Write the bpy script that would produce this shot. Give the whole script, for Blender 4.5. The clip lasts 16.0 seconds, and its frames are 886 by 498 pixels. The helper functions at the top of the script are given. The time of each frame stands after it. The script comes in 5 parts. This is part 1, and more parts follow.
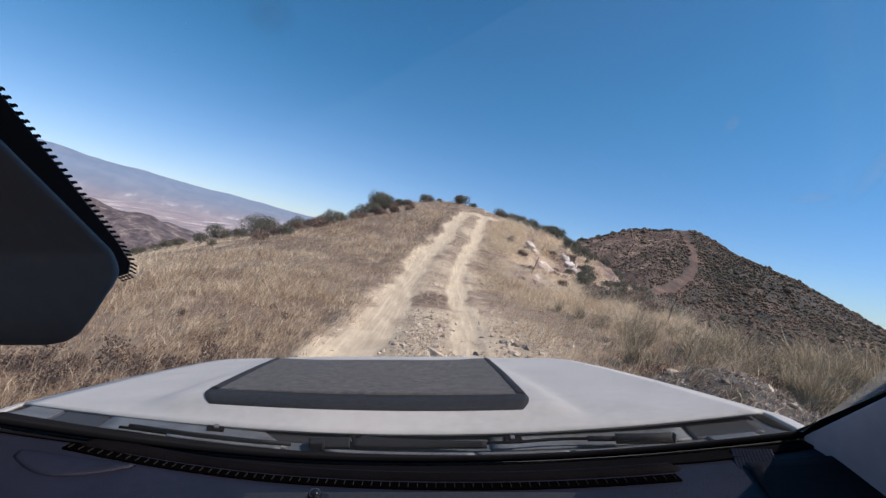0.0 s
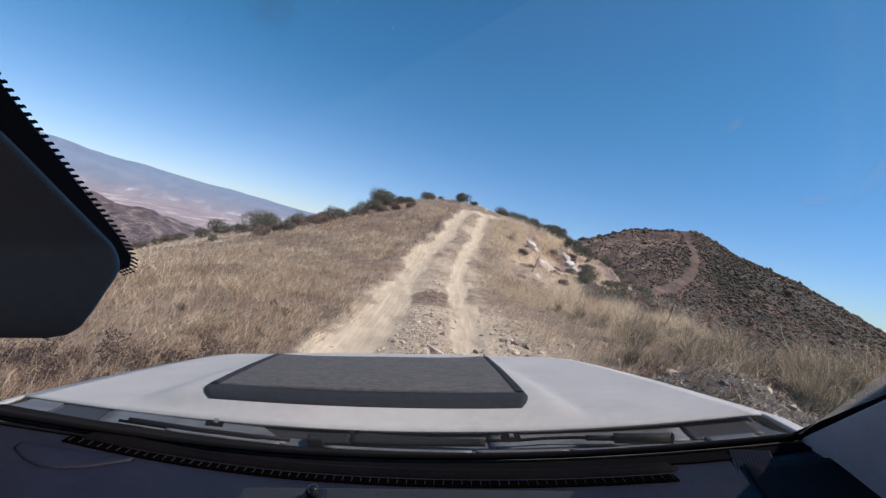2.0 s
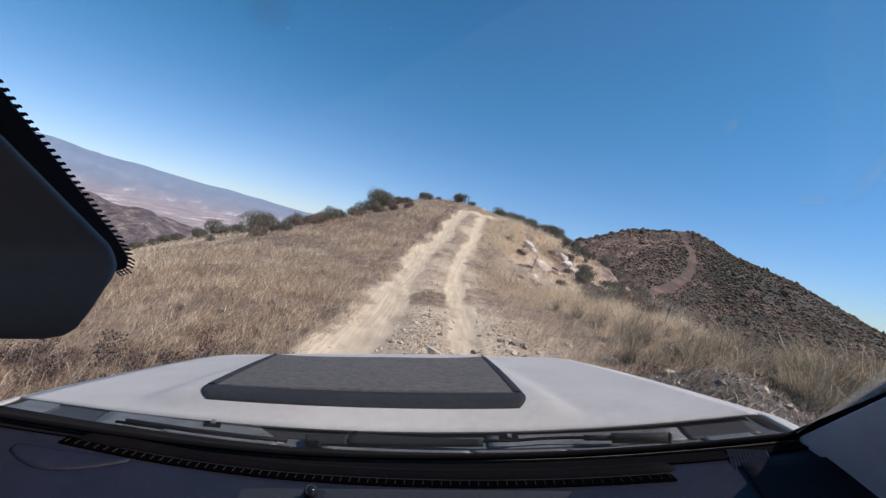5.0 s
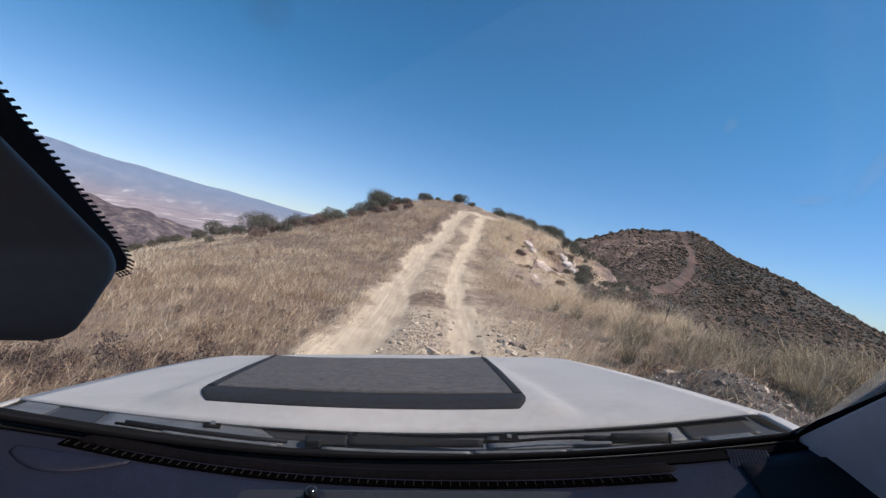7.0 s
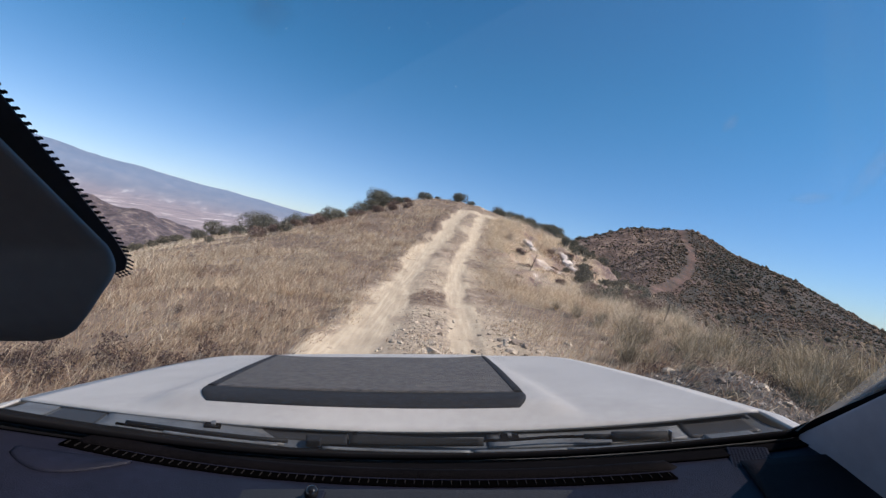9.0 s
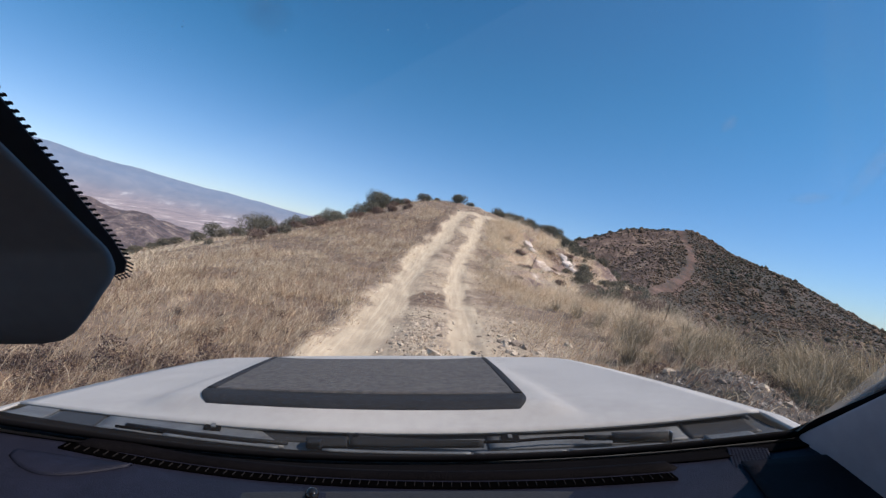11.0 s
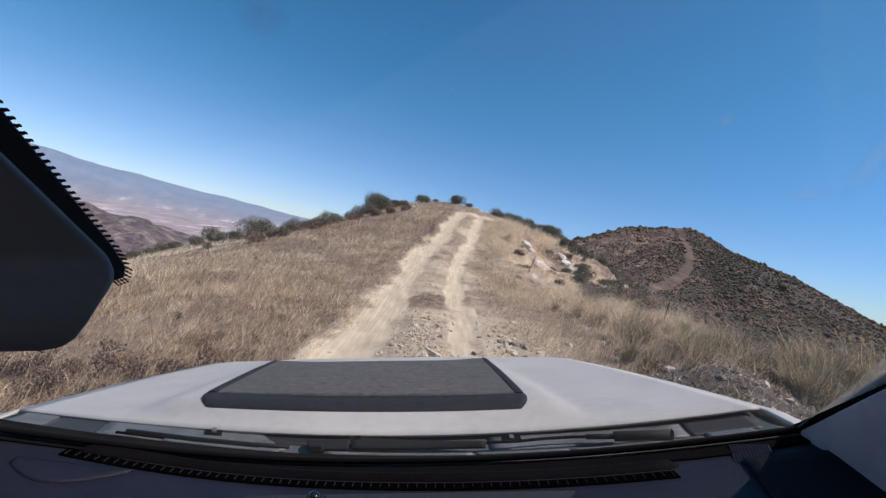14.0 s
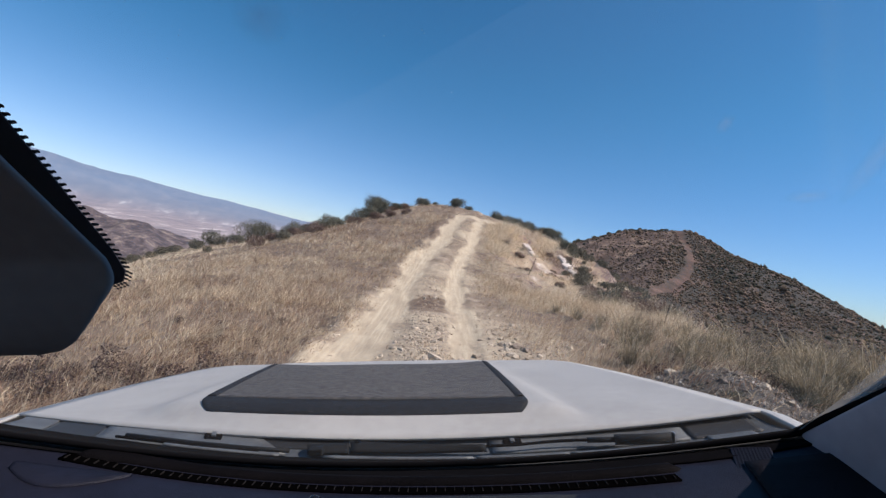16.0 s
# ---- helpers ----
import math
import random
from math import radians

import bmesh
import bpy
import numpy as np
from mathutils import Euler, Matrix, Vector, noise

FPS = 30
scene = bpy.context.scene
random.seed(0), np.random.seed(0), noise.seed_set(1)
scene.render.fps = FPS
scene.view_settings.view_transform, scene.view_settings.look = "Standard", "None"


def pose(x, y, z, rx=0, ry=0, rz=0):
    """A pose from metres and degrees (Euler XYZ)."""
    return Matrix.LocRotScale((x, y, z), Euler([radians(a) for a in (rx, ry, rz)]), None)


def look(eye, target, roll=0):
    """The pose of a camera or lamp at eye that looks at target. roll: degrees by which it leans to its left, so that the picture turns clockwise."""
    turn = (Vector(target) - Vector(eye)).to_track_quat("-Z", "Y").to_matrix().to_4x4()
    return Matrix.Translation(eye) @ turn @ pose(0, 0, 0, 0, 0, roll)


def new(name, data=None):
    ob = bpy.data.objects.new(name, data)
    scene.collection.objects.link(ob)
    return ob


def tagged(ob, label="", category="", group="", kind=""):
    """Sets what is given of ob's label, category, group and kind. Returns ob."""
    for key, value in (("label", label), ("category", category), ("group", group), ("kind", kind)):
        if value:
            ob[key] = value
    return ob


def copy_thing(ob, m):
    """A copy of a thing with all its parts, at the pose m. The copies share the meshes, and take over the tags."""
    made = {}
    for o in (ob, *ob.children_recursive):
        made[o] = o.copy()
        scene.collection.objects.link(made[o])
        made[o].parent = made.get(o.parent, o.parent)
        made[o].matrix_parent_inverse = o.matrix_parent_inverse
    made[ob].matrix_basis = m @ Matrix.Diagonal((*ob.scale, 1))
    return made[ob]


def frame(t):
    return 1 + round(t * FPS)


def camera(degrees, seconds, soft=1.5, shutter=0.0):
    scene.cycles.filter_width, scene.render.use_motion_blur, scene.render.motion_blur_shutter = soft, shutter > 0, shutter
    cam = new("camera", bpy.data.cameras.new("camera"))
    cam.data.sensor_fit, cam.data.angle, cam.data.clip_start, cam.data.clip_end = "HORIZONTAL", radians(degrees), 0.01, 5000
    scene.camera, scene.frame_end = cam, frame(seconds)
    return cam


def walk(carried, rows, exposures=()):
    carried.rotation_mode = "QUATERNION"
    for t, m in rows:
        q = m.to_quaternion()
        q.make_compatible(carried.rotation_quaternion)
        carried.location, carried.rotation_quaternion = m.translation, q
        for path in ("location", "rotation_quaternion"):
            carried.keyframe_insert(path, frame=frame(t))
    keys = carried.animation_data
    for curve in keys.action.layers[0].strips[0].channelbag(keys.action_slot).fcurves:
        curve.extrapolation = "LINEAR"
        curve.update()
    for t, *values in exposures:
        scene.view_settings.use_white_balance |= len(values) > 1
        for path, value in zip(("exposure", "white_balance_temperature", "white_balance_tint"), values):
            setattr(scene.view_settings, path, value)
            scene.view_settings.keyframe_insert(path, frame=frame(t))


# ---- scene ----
# ---- camera ----
EYE = 1.65          # eye over the track, metres
LEAN = 11.0         # the truck leans to its left by this many degrees
cam = camera(90.6, 16.0, soft=1.35)
NOSE_UP = 0.9       # the climb of the track under the wheels
SWAY = 0.15
# seconds, lean, lift, turn: how the cab rocks on its springs
ROCK = [(0.0, -1.4, 0.8, 1.6), (0.5, -0.8, 2.0, 1.3), (1.0, 1.1, 1.7, 1.4), (1.5, 3.7, -0.1, 1.9), (2.0, 3.0, -1.2, 2.2),
        (2.5, 4.0, -1.7, 1.8), (3.0, 3.0, -3.0, 1.0), (3.5, 3.2, -2.4, 0.7), (4.0, 5.5, -1.9, 0.5), (5.2, 2.0, -0.4, 0.3), (6.5, -0.4, -0.1, 0.3),
        (7.0, 2.0, 0.0, 0.0), (7.5, 3.0, 0.4, -0.7), (8.0, 1.1, -0.5, -1.0), (8.5, 4.3, -1.6, -0.5), (9.0, 0.6, -0.7, -0.2),
        (10.2, -0.6, 0.3, -0.4), (11.5, -1.1, 1.2, -0.7), (12.0, -2.6, 2.6, -1.0), (12.5, -1.3, 3.9, -1.4), (13.0, -2.7, 3.2, -1.0),
        (13.5, -2.2, 2.1, -0.5), (14.0, -6.0, 1.6, -1.3), (14.5, -3.4, 0.1, -1.1), (15.0, -3.8, 1.4, -1.2), (15.5, -5.2, 1.9, -0.9),
        (16.0, -6.8, 4.2, -1.2)]
walk(cam, [(t, pose(0, 0, EYE, 90 + NOSE_UP + SWAY * lift, -LEAN - SWAY * lean, SWAY * turn)) for t, lean, lift, turn in ROCK],
     exposures=[(0.0, 0.2, 6500, 19), (16.0, 0.2, 6500, 19)])

# ---- sky and sun ----
SUN_ELEVATION, SUN_AZIMUTH = 54.0, 106.0     # degrees; azimuth clockwise from the way ahead (+y)
world = bpy.data.worlds.new("sky")
scene.world = world
world.use_nodes = True
wn = world.node_tree
sky = wn.nodes.new("ShaderNodeTexSky")
sky.sky_type = "NISHITA"
sky.sun_disc = False
sky.sun_elevation = radians(SUN_ELEVATION)
sky.sun_rotation = radians(SUN_AZIMUTH)
sky.altitude = 500
sky.air_density, sky.dust_density, sky.ozone_density = 1.0, 0.3, 2.0
wn.nodes["Background"].inputs[1].default_value = 0.088
clear = wn.nodes.new("ShaderNodeMix")       # a clear, deep blue
clear.data_type, clear.blend_type = "RGBA", "MULTIPLY"
clear.inputs[0].default_value = 1.0
# pale haze along the horizon, clear deep blue above it
place = wn.nodes.new("ShaderNodeTexCoord")
xyz = wn.nodes.new("ShaderNodeSeparateXYZ")
haze = wn.nodes.new("ShaderNodeValToRGB")
haze.color_ramp.interpolation = "EASE"
haze.color_ramp.elements[0].position, haze.color_ramp.elements[0].color = 0.0, (0.84, 0.90, 1.06, 1)
haze.color_ramp.elements[1].position, haze.color_ramp.elements[1].color = 0.42, (0.36, 0.94, 1.05, 1)
wn.links.new(place.outputs["Generated"], xyz.inputs[0])
wn.links.new(xyz.outputs[2], haze.inputs[0])
dry = wn.nodes.new("ShaderNodeValToRGB")
dry.color_ramp.interpolation = "EASE"
dry.color_ramp.elements[0].position, dry.color_ramp.elements[0].color = 0.0, (0.56, 0.74, 0.98, 1)
dry.color_ramp.elements[1].position, dry.color_ramp.elements[1].color = 0.42, (0.38, 0.92, 1.02, 1)
across = wn.nodes.new("ShaderNodeMapRange")     # from the valley side to the hill side
across.interpolation_type = "SMOOTHSTEP"
across.inputs[1].default_value, across.inputs[2].default_value = -0.5, 0.7
both = wn.nodes.new("ShaderNodeMix")
both.data_type = "RGBA"
wn.links.new(xyz.outputs[2], dry.inputs[0])
wn.links.new(xyz.outputs[0], across.inputs[0])
wn.links.new(across.outputs[0], both.inputs[0])
wn.links.new(haze.outputs[0], both.inputs[6])
wn.links.new(dry.outputs[0], both.inputs[7])
wn.links.new(both.outputs[2], clear.inputs[7])
deep = wn.nodes.new("ShaderNodeGamma")
deep.inputs[1].default_value = 1.15
wn.links.new(sky.outputs[0], deep.inputs[0])
wn.links.new(deep.outputs[0], clear.inputs[6])
wn.links.new(clear.outputs[2], wn.nodes["Background"].inputs[0])
sun = new("sun", bpy.data.lights.new("sun", "SUN"))
sun.data.energy, sun.data.angle, sun.data.color = 4.9, radians(0.5), (1.0, 0.93, 0.83)
se, sa = radians(SUN_ELEVATION), radians(SUN_AZIMUTH)
sun.matrix_world = look((0, 0, 30), Vector((0, 0, 30)) - Vector((math.sin(sa) * math.cos(se), math.cos(sa) * math.cos(se), math.sin(se))))


# ---- materials ----
def mat(name, colour, rough=0.6, metal=0.0, vary=0.12, size=8.0, bump=0.0, bump_size=60.0, spec=0.5, second=None, rand=0.0):
    """A surface with colour variation at two scales, and relief."""
    m = bpy.data.materials.new(name)
    m.use_nodes = True
    t = m.node_tree
    b = t.nodes["Principled BSDF"]
    b.inputs["Roughness"].default_value, b.inputs["Metallic"].default_value = rough, metal
    b.inputs["Specular IOR Level"].default_value = spec
    co = t.nodes.new("ShaderNodeTexCoord")
    n1, n2 = t.nodes.new("ShaderNodeTexNoise"), t.nodes.new("ShaderNodeTexNoise")
    n1.inputs["Scale"].default_value, n2.inputs["Scale"].default_value = size, size * 9
    n1.inputs["Detail"].default_value = n2.inputs["Detail"].default_value = 4
    mixf = t.nodes.new("ShaderNodeMath")
    mixf.operation = "MULTIPLY_ADD"
    mixf.inputs[1].default_value = 0.55
    half = t.nodes.new("ShaderNodeMath")
    half.operation = "MULTIPLY"
    half.inputs[1].default_value = 0.45
    for n in (n1, n2):
        t.links.new(co.outputs["Object"], n.inputs["Vector"])
    t.links.new(n2.outputs["Fac"], half.inputs[0])
    t.links.new(n1.outputs["Fac"], mixf.inputs[0])
    t.links.new(half.outputs[0], mixf.inputs[2])
    fac = mixf.outputs[0]
    if rand:
        info = t.nodes.new("ShaderNodeNewGeometry")
        r = t.nodes.new("ShaderNodeMath")
        r.operation = "MULTIPLY_ADD"
        r.inputs[1].default_value = rand
        t.links.new(info.outputs["Random Per Island"], r.inputs[0])
        sub = t.nodes.new("ShaderNodeMath")
        sub.operation = "SUBTRACT"
        sub.inputs[1].default_value = rand / 2
        t.links.new(fac, sub.inputs[0])
        t.links.new(sub.outputs[0], r.inputs[2])
        fac = r.outputs[0]
    ramp = t.nodes.new("ShaderNodeValToRGB")
    a, c = ramp.color_ramp.elements
    lo = second or [v * (1 - vary * 2) for v in colour]
    hi = [min(1, v * (1 + vary)) for v in colour]
    a.position, c.position = 0.32, 0.68
    a.color, c.color = (*lo, 1), (*hi, 1)
    t.links.new(fac, ramp.inputs[0])
    t.links.new(ramp.outputs[0], b.inputs["Base Color"])
    if bump:
        bp = t.nodes.new("ShaderNodeBump")
        n3 = t.nodes.new("ShaderNodeTexNoise")
        n3.inputs["Scale"].default_value = bump_size
        n3.inputs["Detail"].default_value = 3
        t.links.new(co.outputs["Object"], n3.inputs["Vector"])
        bp.inputs["Strength"].default_value, bp.inputs["Distance"].default_value = bump, 0.01
        t.links.new(n3.outputs["Fac"], bp.inputs["Height"])
        t.links.new(bp.outputs[0], b.inputs["Normal"])
    return m


M_PAINT = mat("white_paint", (0.40, 0.388, 0.368), 0.55, vary=0.05, size=5, bump=0.04, bump_size=120, spec=0.3, second=(0.325, 0.312, 0.295))
M_SCOOP = mat("black_film", (0.104, 0.094, 0.086), 0.75, vary=0.5, size=48, bump=0.8, bump_size=330, spec=0.3, second=(0.032, 0.034, 0.038))
M_PLASTIC = mat("black_plastic", (0.012, 0.012, 0.013), 0.65, vary=0.25, size=10, bump=0.2, bump_size=300)
M_COWL = mat("grey_plastic", (0.058, 0.064, 0.068), 0.6, vary=0.25, size=9, bump=0.1, second=(0.038, 0.040, 0.043))
M_COWLTOP = mat("pale_grey_plastic", (0.098, 0.106, 0.110), 0.6, vary=0.25, size=12, bump=0.1, second=(0.05, 0.05, 0.052))
M_WIPER = mat("wiper_black", (0.006, 0.0065, 0.0075), 0.75, vary=0.2, spec=0.25)
M_SLAT = mat("slat_plastic", (0.0085, 0.007, 0.0065), 0.9, vary=0.2, spec=0.15)
M_SAIL = mat("pillar_trim", (0.28, 0.28, 0.32), 0.6, vary=0.08, size=4, bump=0.05, bump_size=400, spec=0.3)
M_DASH = mat("dash_vinyl", (0.0084, 0.0090, 0.0175), 0.55, vary=0.2, size=7, bump=0.25, bump_size=500, spec=0.2)
M_TRIM = mat("grey_trim", (0.030, 0.032, 0.042), 0.65, vary=0.15, size=6, bump=0.15, bump_size=400)
M_RUBBER = mat("rubber", (0.0060, 0.0058, 0.0066), 0.95, spec=0.0)
M_VOID = mat("slot_shade", (0.0012, 0.0011, 0.0012), 0.95, spec=0.0)
M_BAR = mat("bar_vinyl", (0.0036, 0.0030, 0.0036), 0.7, vary=0.25, size=9, bump=0.3, bump_size=450, spec=0.04)
M_FRIT = mat("ceramic_border", (0.034, 0.037, 0.047), 0.6, vary=0.1, spec=0.3)
M_END_SHADE = mat("end_shade_vinyl", (0.0075, 0.0056, 0.0080), 0.7, vary=0.25, size=7, bump=0.3, bump_size=450, spec=0.1)
M_LIP = mat("scoop_lip", (0.013, 0.014, 0.017), 0.75, vary=0.3, size=60, bump=0.4, bump_size=300, spec=0.25)
M_POD = mat("pod_plastic", (0.155, 0.150, 0.160), 0.8, vary=0.05, size=8, spec=0.2)
M_BALL = mat("gloss_black", (0.01, 0.01, 0.011), 0.12)


def see_through(name, dust, colour, gloss):
    """A clear film with a share of dust that scatters light and a share of gloss."""
    m = bpy.data.materials.new(name)
    m.use_nodes = True
    t = m.node_tree
    t.nodes.remove(t.nodes["Principled BSDF"])
    tr = t.nodes.new("ShaderNodeBsdfTransparent")
    tr.inputs[0].default_value = (0.97, 0.985, 0.98, 1)
    d, tl, g = t.nodes.new("ShaderNodeBsdfDiffuse"), t.nodes.new("ShaderNodeBsdfTranslucent"), t.nodes.new("ShaderNodeBsdfGlossy")
    d.inputs[0].default_value = tl.inputs[0].default_value = (*colour, 1)
    g.inputs["Roughness"].default_value = 0.04
    both, mx, mg = (t.nodes.new("ShaderNodeMixShader") for _ in range(3))
    t.links.new(d.outputs[0], both.inputs[1])
    t.links.new(tl.outputs[0], both.inputs[2])
    n = t.nodes.new("ShaderNodeTexNoise")
    n.inputs["Scale"].default_value, n.inputs["Detail"].default_value = 6, 6
    co = t.nodes.new("ShaderNodeTexCoord")
    t.links.new(co.outputs["Object"], n.inputs["Vector"])
    r = t.nodes.new("ShaderNodeMapRange")
    r.inputs[1].default_value, r.inputs[2].default_value = 0.3, 0.7
    r.inputs[3].default_value, r.inputs[4].default_value = dust * 0.7, dust * 1.3
    t.links.new(n.outputs["Fac"], r.inputs[0])
    t.links.new(r.outputs[0], mx.inputs[0])
    t.links.new(tr.outputs[0], mx.inputs[1])
    t.links.new(both.outputs[0], mx.inputs[2])
    mg.inputs[0].default_value = gloss
    t.links.new(mx.outputs[0], mg.inputs[1])
    t.links.new(g.outputs[0], mg.inputs[2])
    t.links.new(mg.outputs[0], t.nodes["Material Output"].inputs[0])
    return m


M_GLASS = see_through("windscreen_glass", 0.035, (0.62, 0.60, 0.58), 0.02)
M_DUST = see_through("dust", 0.38, (0.55, 0.52, 0.48), 0.0)
M_METAL = mat("steel", (0.35, 0.35, 0.36), 0.4, metal=1.0)


# ---- small geometry helpers ----
def mesh_object(name, verts, faces, material, parent=None, label="", smooth=False):
    me = bpy.data.meshes.new(name)
    me.from_pydata([tuple(v) for v in verts], [], [tuple(f) for f in faces])
    me.update()
    if smooth:
        me.polygons.foreach_set("use_smooth", [True] * len(me.polygons))
    if material:
        me.materials.append(material)
    ob = new(name, me)
    if parent:
        ob.parent = parent
    if label:
        ob["label"] = label
    return ob


def part(name, bm, material, parent, label="", smooth=False):
    me = bpy.data.meshes.new(name)
    bm.to_mesh(me)
    bm.free()
    if smooth:
        me.polygons.foreach_set("use_smooth", [True] * len(me.polygons))
    me.materials.append(material)
    ob = new(name, me)
    ob.parent = parent
    if label:
        ob["label"] = label
    return ob


def thing(name, m, label, category, group="", kind=""):
    ob = new(name)
    ob.matrix_world = m
    return tagged(ob, label, category, group, kind)


def box_bm(size, at=(0, 0, 0), bevel=0.0, turn=None, seg=2):
    bm = bmesh.new()
    bmesh.ops.create_cube(bm, size=1)
    bmesh.ops.scale(bm, vec=size, verts=bm.verts)
    if bevel:
        bmesh.ops.bevel(bm, geom=bm.edges[:], offset=bevel, segments=seg, affect="EDGES", profile=0.5)
    if turn is not None:
        bmesh.ops.transform(bm, matrix=turn, verts=bm.verts)
    bmesh.ops.translate(bm, vec=at, verts=bm.verts)
    return bm


def prism_bm(outline, depth, bevel=0.0, seg=2):
    """A flat outline in x, z pushed back along y by depth, with rounded edges."""
    bm = bmesh.new()
    a = [bm.verts.new((x, 0, z)) for x, z in outline]
    b = [bm.verts.new((x, depth, z)) for x, z in outline]
    bm.faces.new(a)
    bm.faces.new(b[::-1])
    n = len(a)
    for i in range(n):
        bm.faces.new((a[i], b[i], b[(i + 1) % n], a[(i + 1) % n]))
    bmesh.ops.recalc_face_normals(bm, faces=bm.faces)
    if bevel:
        bmesh.ops.bevel(bm, geom=bm.edges[:], offset=bevel, segments=seg, affect="EDGES", profile=0.5)
    return bm


def sheet_bm(point, nu, nv, thick=0.0):
    """A surface from point(a, b), a and b in 0..1; thick: a second skin that far below, closed at the rim."""
    bm = bmesh.new()
    g = [[bm.verts.new(point(i / nu, j / nv)) for j in range(nv + 1)] for i in range(nu + 1)]
    for i in range(nu):
        for j in range(nv):
            bm.faces.new((g[i][j], g[i + 1][j], g[i + 1][j + 1], g[i][j + 1]))
    if thick:
        h = [[bm.verts.new(Vector(v.co) - Vector((0, 0, thick))) for v in row] for row in g]
        for i in range(nu):
            for j in range(nv):
                bm.faces.new((h[i][j + 1], h[i + 1][j + 1], h[i + 1][j], h[i][j]))
        for i in range(nu):
            bm.faces.new((g[i][0], h[i][0], h[i + 1][0], g[i + 1][0]))
            bm.faces.new((g[i][nv], g[i + 1][nv], h[i + 1][nv], h[i][nv]))
        for j in range(nv):
            bm.faces.new((g[0][j], g[0][j + 1], h[0][j + 1], h[0][j]))
            bm.faces.new((g[nu][j], h[nu][j], h[nu][j + 1], g[nu][j + 1]))
    bmesh.ops.recalc_face_normals(bm, faces=bm.faces)
    return bm


def tube_bm(points, radius, sides=8, taper=1.0):
    """A round bar along points."""
    bm = bmesh.new()
    rings = []
    n = len(points)
    for i, p in enumerate(points):
        p = Vector(p)
        way = (Vector(points[min(i + 1, n - 1)]) - Vector(points[max(i - 1, 0)])).normalized()
        side = way.cross(Vector((0.13, 0.21, 0.97))).normalized()
        up = side.cross(way)
        r = radius * (1 + (taper - 1) * i / max(1, n - 1))
        rings.append([bm.verts.new(p + r * (math.cos(k * 2 * math.pi / sides) * side + math.sin(k * 2 * math.pi / sides) * up)) for k in range(sides)])
    for a, b in zip(rings, rings[1:]):
        for k in range(sides):
            bm.faces.new((a[k], a[(k + 1) % sides], b[(k + 1) % sides], b[k]))
    bm.faces.new(rings[0][::-1])
    bm.faces.new(rings[-1])
    bmesh.ops.recalc_face_normals(bm, faces=bm.faces)
    return bm


# ---- the lie of the land ----
def value_noise(x, y, seed=0):
    """Smooth noise in -1..1 on arrays, one lump a metre."""
    xi, yi = np.floor(x), np.floor(y)
    fx, fy = x - xi, y - yi
    fx, fy = fx * fx * (3 - 2 * fx), fy * fy * (3 - 2 * fy)

    def h(a, b):
        v = np.sin(a * 127.1 + b * 311.7 + seed * 74.7) * 43758.5453
        return (v - np.floor(v)) * 2 - 1
    return (h(xi, yi) * (1 - fx) + h(xi + 1, yi) * fx) * (1 - fy) + (h(xi, yi + 1) * (1 - fx) + h(xi + 1, yi + 1) * fx) * fy


def fractal(x, y, size, octaves=4, seed=0):
    out, amp = 0, 1.0
    for k in range(octaves):
        out = out + amp * value_noise(x / size * 2 ** k, y / size * 2 ** k, seed + k)
        amp *= 0.5
    return out


def ease(v, a, b):
    k = np.clip((v - a) / (b - a), 0, 1)
    return k * k * (3 - 2 * k)


def track_x(y):
    """The middle of the dirt track."""
    q = np.maximum(y - 13, 0)
    return -0.15 + np.where(q < 12, 0.0062 * q * q, 0.893 + 0.10 * (np.minimum(q, 60) - 12))


def lobe(y):
    """How far the dust of the worn rut spills over its bank."""
    return 0.30 * fractal(0 * y + 3.0, y, 1.7, 3, 53) * (1 - ease(y, 18, 28))


def track_z(y):
    q = np.clip(y, 2, 27)
    return 0.0055 * (q - 2) ** 2 + np.where(y > 27, 0.275 * 6.5 * (1 - np.exp(-(np.maximum(y, 27) - 27) / 6.5)), 0) - 0.03 * np.maximum(2 - y, 0)


def spur(x, y, a, b, slope):
    """A ridge line from a to b (x, y, height), falling to both sides."""
    ax, ay, az = a
    bx, by, bz = b
    k = np.clip(((x - ax) * (bx - ax) + (y - ay) * (by - ay)) / ((bx - ax) ** 2 + (by - ay) ** 2), 0, 1)
    d = np.hypot(x - ax - k * (bx - ax), y - ay - k * (by - ay))
    return az + k * (bz - az) - slope * (np.sqrt(d * d + 36) - 6)


SHOULDER = (97.5, 228, 34.0)      # the flat top of the far hill ends here


def far_hill(x, y):
    top = (117, 220, 38)
    return np.maximum.reduce([spur(x, y, top, (56, 128, -1), 0.52), spur(x, y, top, (150, 213, 27.0), 0.55), spur(x, y, (150, 213, 27.0), (196, 201, 0.5), 0.55), spur(x, y, (196, 201, 0.5), (250, 190, -34), 0.55), spur(x, y, top, SHOULDER, 0.5), spur(x, y, SHOULDER, (62, 245, 19.0), 0.5),
                              spur(x, y, (56, 128, -1), (20, 75, 0), 0.6)])


def brown_hill(x, y):
    line = [(-800, 560, 40), (-500, 600, 8), (-440, 600, -5), (-405, 598, -4), (-320, 610, -30), (-120, 640, -72)]
    return np.maximum.reduce([spur(x, y, a, b, 0.42) for a, b in zip(line, line[1:])])


